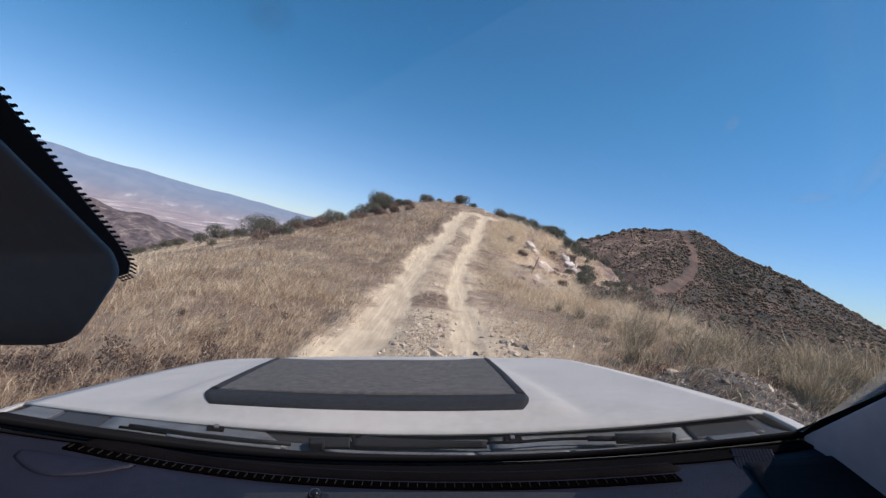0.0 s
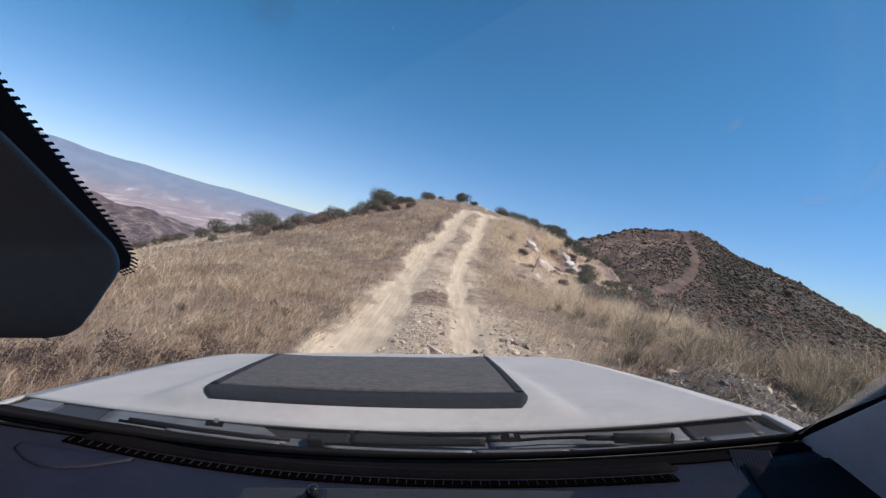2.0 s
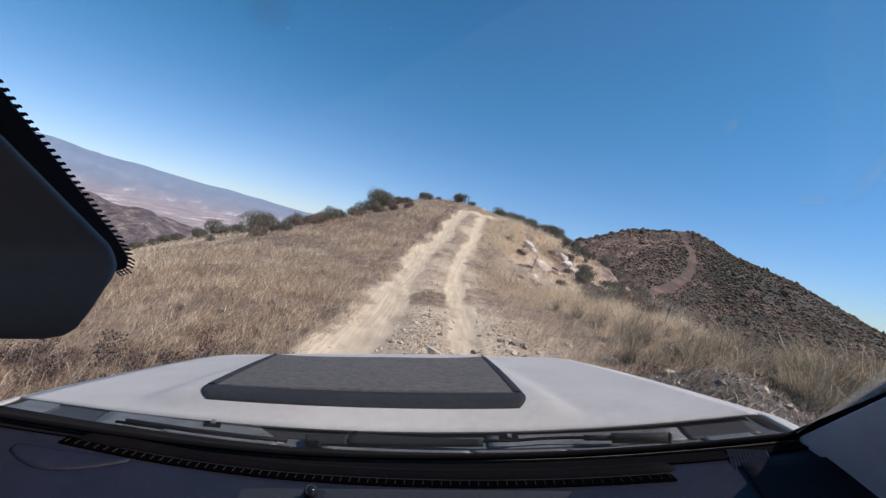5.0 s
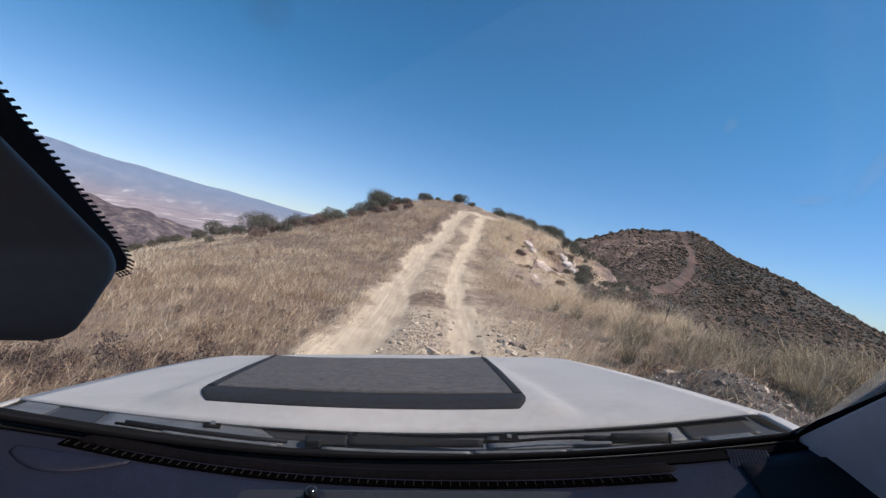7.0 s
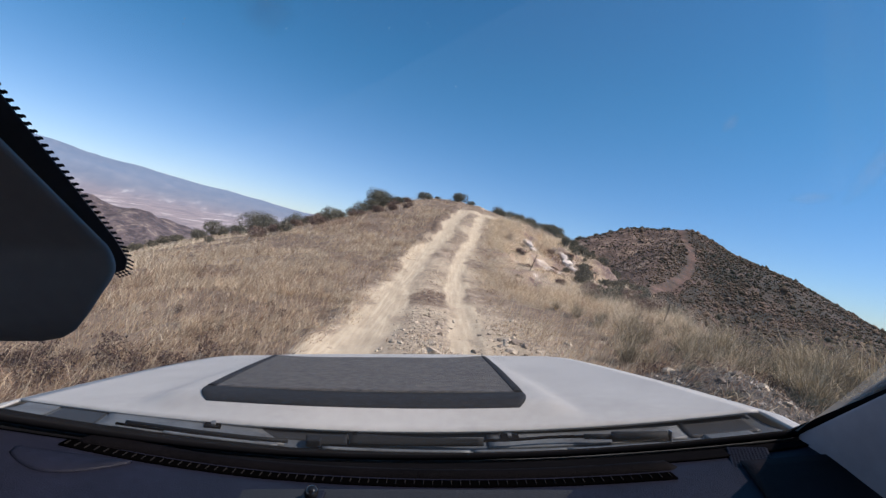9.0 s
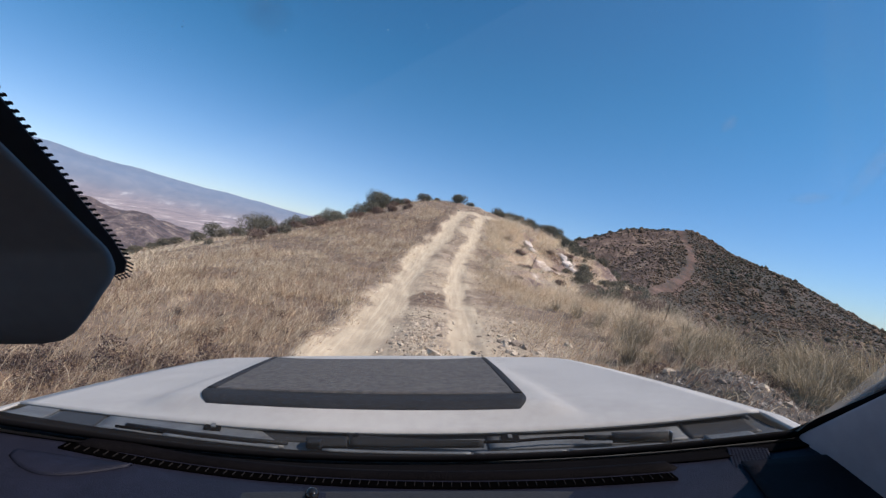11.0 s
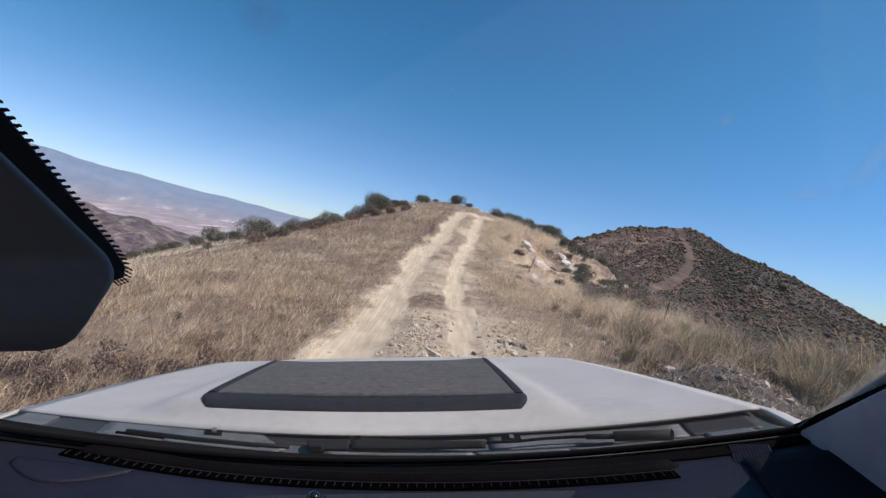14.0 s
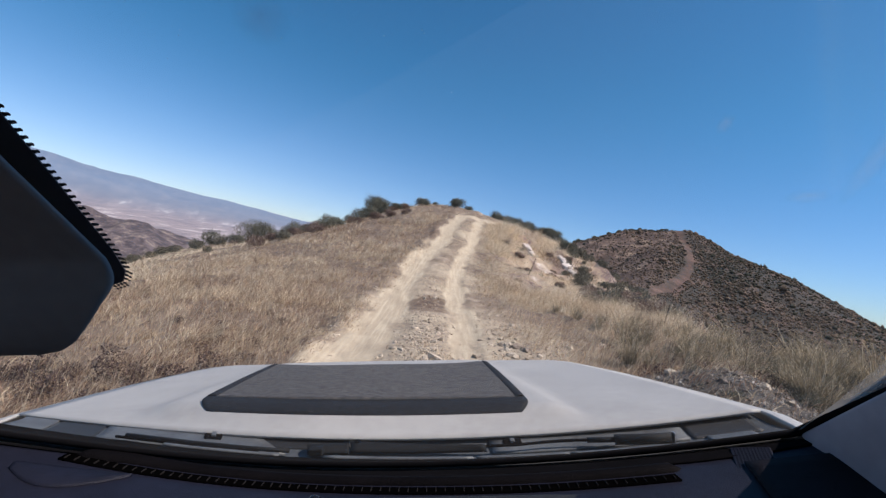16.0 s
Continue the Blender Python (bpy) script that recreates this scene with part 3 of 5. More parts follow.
def dash_point(s, b):
    x, y, z = sill_point(s, 0.012)
    far = -0.352 + 0.012 * s
    return (x * (1 + 0.05 * b), y + (0.36 - y) * b, z - 0.012 + (far - z) * b ** 0.85 - 0.10 * max(0, b - 0.9) / 0.1 + 0.006 * math.sin(b * 9) * (1 - b))


part("dashboard", sheet_bm(lambda a, b: dash_point(2.3 * a - 1.15, b), 70, 40, 0.03), M_DASH, truck, "dark navy vinyl dashboard top", True)
# black strip painted in for the shadow at the dash's rear and glass border
part("dash_rear_shade", sheet_bm(lambda a, b: Vector(dash_point(2.2 * a - 1.1, max(0.012, min(0.10, 0.13 - 0.17 * (2.2 * a - 1.4) ** 2)) * b)) + Vector((0, 0, 0.004)), 60, 4, 0.003), M_RUBBER, truck, "black strip for shadow and glass border at the dashboard rear", True)
part("windscreen_seal", tube_bm([sill_point(-1.16 + 2.26 * i / 40, 0.002) for i in range(41)], 0.0065, 8), M_RUBBER, truck, "", True)
def cowl_point(s, b, up=0.0):
    """Between the foot of the windscreen and the back edge of the hood."""
    a, c = Vector(sill_point(s)) + Vector((0, 0.006, -0.010)), Vector(hood_point(max(-1, min(1, s)), 0.03, -0.013))
    return a + (c - a) * b + Vector((0, 0, up - 0.016 * math.sin(3.14 * b)))


cowl = part("cowl", sheet_bm(lambda a, b: cowl_point(2.1 * a - 1.05, b), 60, 10, 0.008), M_COWL, truck, "weathered grey plastic cowl below the windscreen", True)


def cowl_piece(name, s0, s1, b0, b1, up, material, parent, label="", point=0.0, thick=0.006):
    """A plate on the cowl; point draws its far end out along its lower edge."""
    return part(name, sheet_bm(lambda a, b: cowl_point(s0 + (s1 - s0 + point * (1 - b)) * a, b0 + (b1 - b0) * b, up), 14, 5, thick), material, parent, label, True)


def black_edge(s):
    return max(0.05, 0.22 - 0.27 * s)


part("cowl_seal", sheet_bm(lambda a, b: cowl_point(-1.0 + 1.98 * a, black_edge(-1.0 + 1.98 * a) * b, 0.009), 50, 4, 0.006), M_RUBBER, cowl, "black rubber strip at the foot of the glass", True)
for s0, s1, b0, b1, point in ((-0.79, -0.40, 0.50, 0.93, 0.09), (0.27, 0.80, 0.48, 0.80, 0.0), (-1.00, -0.92, 0.45, 0.95, 0.0), (0.84, 0.95, 0.30, 0.50, 0.0)):
    cowl_piece("cowl_panel", s0, s1, b0, b1, 0.005, M_COWLTOP, cowl, "", point)
# flat black plates painted in for the dark insides of the cowl
for s0, s1, b0, b1 in ((-0.91, -0.80, 0.35, 0.97), (-0.38, -0.13, 0.66, 0.98), (0.81, 0.98, 0.50, 0.96)):
    cowl_piece("recess_plate", s0, s1, b0, b1, 0.003, M_PLASTIC, cowl)
for s0, s1, b0, b1 in ((-0.535, -0.49, 0.74, 0.87), (0.31, 0.36, 0.66, 0.77)):
    vent_box = cowl_piece("cowl_vent", s0, s1, b0, b1, 0.009, M_RUBBER, cowl)
    cowl_piece("clip", s0 + 0.018, s0 + 0.030, b0 + 0.03, b1 - 0.02, 0.013, M_COWLTOP, vent_box)
for s0, s1 in ((-0.62, -0.325), (-0.205, 0.205), (0.215, 0.46), (0.47, 0.70)):
    k = black_edge((s0 + s1) / 2)
    part("cowl_strip", sheet_bm(lambda a, b: cowl_point(s0 + (s1 - s0) * a, black_edge(s0 + (s1 - s0) * a) + 0.09 * b, 0.012), 14, 3, 0.005), M_COWLTOP, cowl, "", True)


def arm_plate(s0, s1, b0, b1, w0, w1, up):
    """A flat, rounded and tapering wiper arm."""
    return sheet_bm(lambda a, b: cowl_point(s0 + (s1 - s0) * a, b0 + (b1 - b0) * a + (w0 + (w1 - w0) * a) * (2 * b - 1), up + 0.010 * math.sin(3.14 * b)), 20, 8, 0.005)


def rod(points, radius, up=0.020):
    return tube_bm([cowl_point(p, q, up) for p, q in points], radius, 8)


wiper = part("wiper", arm_plate(-0.13, 0.25, 0.58, 0.46, 0.13, 0.035, 0.016), M_WIPER, truck, "black wiper arm lying on the cowl", True)
part("wiper_link", arm_plate(-0.25, -0.135, 0.52, 0.56, 0.12, 0.12, 0.014), M_WIPER, wiper, "", True)
part("wiper_hub", box_bm((0.030, 0.022, 0.016), cowl_point(-0.225, 0.40, 0.018), 0.003), M_WIPER, wiper)
bm = bmesh.new()
bmesh.ops.create_cone(bm, cap_ends=True, segments=20, radius1=0.0085, radius2=0.0075, depth=0.006, matrix=Matrix.Translation(cowl_point(-0.11, 0.60, 0.024)))
part("pivot_cap", bm, M_RUBBER, wiper)
part("wiper_blade", rod([(0.24, 0.46), (0.26, 0.48), (0.34, 0.48), (0.43, 0.52), (0.50, 0.51), (0.57, 0.46)], 0.0032), M_RUBBER, wiper, "", True)
wiper = part("wiper", rod([(0.60, 0.43), (0.62, 0.41), (0.66, 0.35), (0.73, 0.24)], 0.0105), M_WIPER, truck, "black wiper arm lying on the cowl", True)
part("wiper_sleeve", rod([(0.53, 0.49), (0.57, 0.46), (0.62, 0.41)], 0.0055), M_WIPER, wiper, "", True)
part("wiper_clip", box_bm((0.003, 0.012, 0.022), cowl_point(0.735, 0.24, 0.020), 0.001), M_METAL, wiper)
wiper = part("wiper", rod([(-0.72, 0.56), (-0.55, 0.50), (-0.40, 0.46), (-0.30, 0.44)], 0.0045, 0.014), M_WIPER, truck, "black wiper arm lying on the cowl", True)
part("wiper_blade", rod([(-0.74, 0.50), (-0.55, 0.44), (-0.38, 0.40)], 0.003, 0.012), M_RUBBER, wiper, "", True)

# windscreen: one pane in the plane that leans back from the cowl, with dust where the wipers do not reach
pane = part("windscreen", sheet_bm(lambda a, b: ((-0.09 + (0.80 - 0.10 * b) * (2 * a - 1)), *[(0.46 - w, w) for w in [sill_point(2.16 * a - 1.08)[2] * (1 - b) + 0.27 * b]][0]), 24, 24), M_GLASS, truck, "slightly dusty windscreen pane", True)
pane.visible_shadow = False


def on_pane(x, w, off=0.004):
    return (x, 0.46 - w - off, w)


corner = part("dust_film", sheet_bm(lambda a, b: on_pane(0.628 + 0.004 * math.sin(9 * b) + 0.07 * a, -0.325 + 0.36 * b), 10, 12), M_DUST, pane, "film of dust in the corner of the pane")
corner.visible_shadow = False


def reflection_material(colour):
    """Film on glass painted in for a reflection, thinning out towards its rim."""
    m = see_through("reflection_patch", 0.1, colour, 0.0)
    t = m.node_tree
    co, ball, noise_tex, k = (t.nodes.new(n) for n in ("ShaderNodeTexCoord", "ShaderNodeTexGradient", "ShaderNodeTexNoise", "ShaderNodeMath"))
    ball.gradient_type = "SPHERICAL"
    noise_tex.inputs["Scale"].default_value = 2.2
    k.operation = "MULTIPLY"
    thin = t.nodes.new("ShaderNodeMath")
    thin.operation = "MULTIPLY"
    thin.inputs[1].default_value = 0.34
    t.links.new(co.outputs["Object"], ball.inputs["Vector"])
    t.links.new(co.outputs["Object"], noise_tex.inputs["Vector"])
    t.links.new(ball.outputs["Fac"], k.inputs[0])
    t.links.new(noise_tex.outputs["Fac"], k.inputs[1])
    t.links.new(k.outputs[0], thin.inputs[0])
    mixer = next(n for n in t.nodes if n.type == "MIX_SHADER" and n.inputs[1].links and n.inputs[1].links[0].from_node.type == "BSDF_TRANSPARENT")
    t.links.new(thin.outputs[0], mixer.inputs[0])
    return m


M_REFLECTION, M_PINK_REFLECTION = reflection_material((0.75, 0.80, 0.88)), reflection_material((0.80, 0.62, 0.66))
# pale and pink patches standing in for cab reflections in the glass
for x, w, wide, tall, m in ((-0.1193, 0.1606, 0.02, 0.018, M_PINK_REFLECTION), (0.3810, 0.0791, 0.014, 0.055, M_REFLECTION), (0.3436, 0.0473, 0.022, 0.008, M_REFLECTION), (0.2326, 0.1013, 0.007, 0.009, M_REFLECTION)):
    bm = bmesh.new()
    bmesh.ops.create_circle(bm, cap_ends=True, radius=1.0, segments=24)
    reflection_patch = part("reflection_patch", bm, m, pane, "faint patch painted as a reflection on the glass")
    reflection_patch.visible_shadow = False
    reflection_patch.matrix_local = Matrix.Translation(on_pane(x, w)) @ Matrix.Rotation(radians(-45), 4, "X") @ Matrix.Diagonal((wide, tall, 1, 1))
speck = bpy.data.meshes.new("speck")
bm = bmesh.new()
bmesh.ops.create_circle(bm, cap_ends=True, radius=0.0004, segments=6)
bm.to_mesh(speck)
bm.free()
speck.materials.append(see_through("pale_speck", 0.6, (0.80, 0.86, 0.95), 0.0))
for x, w in ((-0.179, 0.154), (-0.1765, 0.1565), (-0.1935, 0.1432), (-0.1087, 0.152), (-0.0373, 0.1523), (-0.0095, 0.1531), (-0.0105, 0.1546), (0.0096, 0.1229)):
    ob = new("dust_speck", speck)
    ob.parent = pane
    ob.matrix_local = Matrix.Translation(on_pane(x, w)) @ Matrix.Rotation(radians(-45), 4, "X")

# the sensor pod behind the mirror mount, with the dotted black border on the glass
POD_EDGE = ((-0.0752, -0.318), (-0.073, -0.304), (-0.069, -0.297), (-0.060, -0.2905), (-0.0366, -0.2756), (-0.026, -0.268), (-0.018, -0.2645), (-0.010, -0.266), (0.0005, -0.271), (0.0756, -0.295), (0.13, -0.322))


def pod_point(a, b):
    """The cover behind the mirror mount, domed towards its rim and rolled under at its foot."""
    z = -0.0752 + 0.2052 * b ** 1.6
    edge = float(np.interp(z, [p[0] for p in POD_EDGE], [p[1] for p in POD_EDGE]))
    x = -0.55 + (edge + 0.55) * (1 - (1 - a) ** 1.8)
    e = max(0.0, min(1.0, (edge - x) / 0.004, (z + 0.0752) / 0.045))
    g = math.sqrt(1 - (1 - e) ** 2)
    k = 1.11 - 0.15 * g
    return (x * k - 0.013, 0.40 - 0.04 * g - 0.9 * max(z * k, 0), z * k)


pod = part("sensor_pod", sheet_bm(pod_point, 50, 50), M_POD, truck, "dark grey plastic mirror mount cover", True)
pod.modifiers.new("skin", "SOLIDIFY").thickness = 0.002
border = [(-0.62, 0.262), (-0.345, 0.262), (-0.339, 0.10), (-0.333, 0.01), (-0.336, -0.012), (-0.347, -0.024), (-0.365, -0.029), (-0.62, -0.029)]
bm = bmesh.new()
lo = [bm.verts.new(on_pane(x, w, 0.004)) for x, w in border]
hi = [bm.verts.new(on_pane(x, w, 0.006)) for x, w in border]
bm.faces.new(lo)
bm.faces.new(hi[::-1])
for i in range(len(lo)):
    bm.faces.new((lo[i], hi[i], hi[(i + 1) % len(lo)], lo[(i + 1) % len(lo)]))
bmesh.ops.recalc_face_normals(bm, faces=bm.faces)
frit = part("black_border", bm, M_FRIT, pane, "black painted border on the glass")
dot = bpy.data.meshes.new("dot")
bm = bmesh.new()
bmesh.ops.create_circle(bm, cap_ends=True, radius=0.0019, segments=8)
bm.to_mesh(dot)
bm.free()
dot.materials.append(M_FRIT)
for off, size in ((0.0018, 1.1), (0.0048, 0.95)):
    for (x0, w0), (x1, w1) in zip(border[1:-2], border[2:-1]):
        long = math.hypot(x1 - x0, w1 - w0)
        n = max(1, round(long / 0.0048))
        for i in range(n):
            k = i / n
            nx, nw = -(w1 - w0) / long, (x1 - x0) / long
            ob = new("dot", dot)
            ob.parent = frit
            ob.matrix_local = Matrix.Translation(on_pane(x0 + (x1 - x0) * k + nx * off, w0 + (w1 - w0) * k + nw * off, 0.005)) @ Matrix.Rotation(radians(-45), 4, "X") @ Matrix.Scale(size, 4)

# defroster: a rounded bar, a slot before it and its slats
def vent_point(s, step, up):
    return Vector(dash_point(s, max(0.004, 0.232 - 0.17 * (s - 0.3) ** 2 + step))) + Vector((0, 0, up))


# flat strip painted near black for the unlit depth of the slot
vent = part("defroster", sheet_bm(lambda a, b: vent_point(-0.76 + 1.40 * a, -0.024 + 0.046 * b, 0.003), 40, 4, 0.006), M_VOID, truck, "defroster slot with slats, its dark depth painted on", True)
part("vent_bar", tube_bm([vent_point(-0.76 + 1.44 * i / 40, -0.075, -0.005 if 0 < i < 40 else -0.02) for i in range(41)], 0.016, 10), M_BAR, vent, "", True)
slat = bpy.data.meshes.new("slat")
bm = box_bm((0.0016, 0.013, 0.006), bevel=0.0004, seg=1)
bm.to_mesh(slat)
bm.free()
slat.materials.append(M_SLAT)
for i in range(66):
    ob = new("slat", slat)
    ob.parent = vent
    ob.location = vent_point(-0.75 + 1.38 * i / 65, 0.001, 0.002)

grille = part("speaker_grille", box_bm((0.062, 0.075, 0.006), Vector(dash_point(0.835, 0.115)) + Vector((0, 0, 0.0)), 0.002, Matrix.Rotation(-0.2, 4, "Y") @ Matrix.Rotation(-0.45, 4, "Z")), M_DASH, truck, "small perforated speaker grille")
hole = bpy.data.meshes.new("hole")
bm = bmesh.new()
bmesh.ops.create_circle(bm, cap_ends=True, radius=0.0016, segments=6)
bm.to_mesh(hole)
bm.free()
hole.materials.append(M_RUBBER)
gm = Matrix.Translation(Vector(dash_point(0.835, 0.115)) + Vector((0, 0, 0.0034))) @ Matrix.Rotation(-0.2, 4, "Y") @ Matrix.Rotation(-0.45, 4, "Z")
for i in range(11):
    for j in range(11):
        ob = new("hole", hole)
        ob.parent = grille
        ob.matrix_local = gm @ Matrix.Translation((-0.026 + 0.0052 * i, -0.031 + 0.0062 * j, 0.0004))

bm = box_bm((0.034, 0.05, 0.012), Vector(dash_point(-0.15, 0.352)) + Vector((0, 0, 0.004)), 0.004)
mount = part("ball_mount", bm, M_DASH, truck, "small black ball mount on the dashboard", True)
bm = bmesh.new()
bmesh.ops.create_uvsphere(bm, u_segments=20, v_segments=12, radius=0.011)
bmesh.ops.translate(bm, vec=Vector(dash_point(-0.15, 0.352)) + Vector((0, 0, 0.018)), verts=bm.verts)
part("ball", bm, M_BALL, mount, "glossy black ball", True)
part("dash_tray", sheet_bm(lambda a, b: Vector(dash_point(-0.81 + 0.22 * a, 0.10 + 0.03 * a + 0.12 * b * math.sin(math.pi * (0.12 + 0.83 * a)))) + Vector((0, 0, 0.002 + 0.003 * math.sin(3.14 * b))), 24, 8, 0.004), M_DASH, truck, "shallow rounded pad on the dashboard", True)

# near-black sheet over the vinyl, painting in the shade at the dash end
part("dash_end", sheet_bm(lambda a, b: Vector(dash_point(0.80 + 0.36 * a - 0.16 * b * (1 - a), 0.15 + 0.80 * b)) + Vector((0, 0, 0.006)), 12, 16, 0.003), M_END_SHADE, truck, "dark purple brown dashboard end with its shade painted in", True)

# pillars, doors, roof and the rest of the body
part("sail_panel", prism_bm([(0.0, 0.0), (0.42, 0.315), (0.42, -0.03), (0.14, -0.036), (0.06, -0.03)], 0.04, 0.006), M_SAIL, truck, "dark grey pillar trim", True).matrix_local = Matrix.Translation((0.640, 0.795, -0.338)) @ Matrix.Rotation(radians(-97), 4, "Z")
part("pillar_seal", tube_bm([(0.640, 0.800, -0.335), (0.636, 0.70, -0.262), (0.632, 0.60, -0.189), (0.62, 0.40, -0.04), (0.60, 0.15, 0.15)], 0.006, 8), M_RUBBER, truck, "", True)
part("pillar", tube_bm([(-0.90, 0.80, -0.335), (-0.87, 0.50, -0.06), (-0.82, 0.18, 0.26)], 0.04, 10), M_TRIM, truck, "", True)
part("pillar", tube_bm([(0.70, 0.80, -0.345), (0.69, 0.50, -0.075), (0.64, 0.18, 0.26)], 0.03, 10), M_TRIM, truck, "", True)
# the roof's unseen front edge, bowed forward mid-width to keep sun off the pod
shade_bow = [(-0.90 + 1.62 * i / 24, 0.195 + max(0.0, 0.145 - 1.0 * (0.81 - 1.62 * i / 24) ** 2)) for i in range(25)]
part("roof", sheet_bm(lambda a, b: (-0.90 + 1.62 * a, -1.55 + b * (1.55 + float(np.interp(-0.90 + 1.62 * a, [p[0] for p in shade_bow], [p[1] for p in shade_bow]))), 0.275 + 0.04 * (1 - (2 * a - 1) ** 4)), 24, 8, 0.03), M_PAINT, truck, "", True)
part("headliner", box_bm((1.46, 1.68, 0.02), (-0.09, -0.68, 0.257), 0.005), M_TRIM, truck)
part("cab_back", box_bm((1.62, 0.06, 1.62), (-0.09, -1.55, -0.53), 0.02), M_TRIM, truck)
part("cab_floor", box_bm((1.56, 2.2, 0.05), (-0.09, -0.45, -1.22), 0.01), M_TRIM, truck)
part("firewall", box_bm((1.56, 0.05, 0.85), (-0.09, 0.70, -0.82), 0.01), M_PLASTIC, truck)
for side in (-1, 1):
    door = part("door", box_bm((0.07, 2.25, 0.86), (-0.09 + side * 0.83, -0.40, -0.79), 0.02), M_PAINT, truck)
    part("door_trim", box_bm((0.03, 2.1, 0.80), (-0.09 + side * 0.775, -0.40, -0.76), 0.01), M_TRIM, door)
    part("rear_pillar", box_bm((0.06, 0.30, 0.70), (-0.09 + side * 0.80, -1.36, -0.04), 0.02), M_PAINT, truck)
    part("bed_side", box_bm((0.07, 1.75, 0.62), (-0.09 + side * 0.83, -2.46, -0.78), 0.02), M_PAINT, truck)
part("bed_floor", box_bm((1.60, 1.75, 0.05), (-0.09, -2.46, -1.02), 0.01), M_PLASTIC, truck)
part("tailgate", box_bm((1.60, 0.06, 0.62), (-0.09, -3.32, -0.78), 0.02), M_PAINT, truck)
part("front_grille", box_bm((1.20, 0.06, 0.34), (-0.25, 2.08, -0.76), 0.02), M_PLASTIC, truck)
part("bumper", box_bm((1.55, 0.16, 0.22), (-0.25, 2.10, -1.06), 0.05), M_PLASTIC, truck)
tyre = bpy.data.meshes.new("tyre")
bm = bmesh.new()
bmesh.ops.create_cone(bm, cap_ends=True, segments=32, radius1=0.39, radius2=0.39, depth=0.26, matrix=Matrix.Rotation(radians(90), 4, "Y"))
bmesh.ops.bevel(bm, geom=[e for e in bm.edges if len(e.link_faces) == 2 and e.calc_face_angle(0) > 1], offset=0.05, segments=3, affect="EDGES")
bm.to_mesh(tyre)
bm.free()
tyre.materials.append(M_RUBBER)
rim = bpy.data.meshes.new("rim")
bm = bmesh.new()
bmesh.ops.create_cone(bm, cap_ends=True, segments=24, radius1=0.22, radius2=0.22, depth=0.27, matrix=Matrix.Rotation(radians(90), 4, "Y"))
bm.to_mesh(rim)
bm.free()
rim.materials.append(M_METAL)
for x, y in ((-0.90, 1.50), (0.50, 1.50), (-0.80, -2.10), (0.62, -2.10)):
    w = new("tyre", tyre)
    w.parent = truck
    w.location = (x, y, -1.24)
    r = new("rim", rim)
    r.parent = w


# ---- dry grass ----
def plant_material(name, stops, rough=0.9, through_light=0.35):
    """Colour from the mesh's tone and from each leaf's own chance; leaves let some light through."""
    m = bpy.data.materials.new(name)
    m.use_nodes = True
    t = m.node_tree
    t.nodes.remove(t.nodes["Principled BSDF"])
    at = t.nodes.new("ShaderNodeAttribute")
    at.attribute_name = "tone"
    geo = t.nodes.new("ShaderNodeNewGeometry")
    r = t.nodes.new("ShaderNodeMath")
    r.operation = "MULTIPLY_ADD"
    r.inputs[1].default_value = 0.60
    t.links.new(geo.outputs["Random Per Island"], r.inputs[0])
    t.links.new(at.outputs["Fac"], r.inputs[2])
    ramp = t.nodes.new("ShaderNodeValToRGB")
    e = ramp.color_ramp.elements
    while len(e) < len(stops):
        e.new(0.5)
    for el, (p, c) in zip(e, stops):
        el.position, el.color = p, (*c, 1)
    t.links.new(r.outputs[0], ramp.inputs[0])
    d, tl, mx = t.nodes.new("ShaderNodeBsdfDiffuse"), t.nodes.new("ShaderNodeBsdfTranslucent"), t.nodes.new("ShaderNodeMixShader")
    for n in (d, tl):
        t.links.new(ramp.outputs[0], n.inputs[0])
    mx.inputs[0].default_value = through_light
    t.links.new(d.outputs[0], mx.inputs[1])
    t.links.new(tl.outputs[0], mx.inputs[2])
    t.links.new(mx.outputs[0], t.nodes["Material Output"].inputs[0])
    return m


M_GRASS = plant_material("dry_grass", [(0.05, (0.165, 0.104, 0.082)), (0.3, (0.315, 0.200, 0.138)), (0.55, (0.50, 0.358, 0.232)), (0.8, (0.68, 0.53, 0.36)), (1.0, (0.80, 0.68, 0.50))])
M_LEAF = plant_material("scrub_leaf", [(0.0, (0.070, 0.073, 0.054)), (0.4, (0.125, 0.124, 0.093)), (0.8, (0.19, 0.178, 0.135)), (1.0, (0.26, 0.235, 0.18))], through_light=0.3)
M_SCRUB = plant_material("chaparral_leaf", [(0.0, (0.046, 0.053, 0.041)), (0.35, (0.070, 0.072, 0.054)), (0.6, (0.118, 0.092, 0.070)), (1.0, (0.24, 0.172, 0.128))], through_light=0.4)
M_HEATH = plant_material("dried_buckwheat", [(0.0, (0.10, 0.066, 0.056)), (0.4, (0.165, 0.112, 0.092)), (0.8, (0.25, 0.178, 0.14)), (1.0, (0.34, 0.255, 0.20))])
M_SAGE = plant_material("sage_leaf", [(0.0, (0.085, 0.080, 0.062)), (0.4, (0.135, 0.125, 0.094)), (0.8, (0.20, 0.178, 0.135)), (1.0, (0.28, 0.245, 0.185))], through_light=0.3)
M_BARK = mat("bark", (0.10, 0.075, 0.055), 0.9, vary=0.3, size=12, bump=0.5)
rng = np.random.default_rng(7)


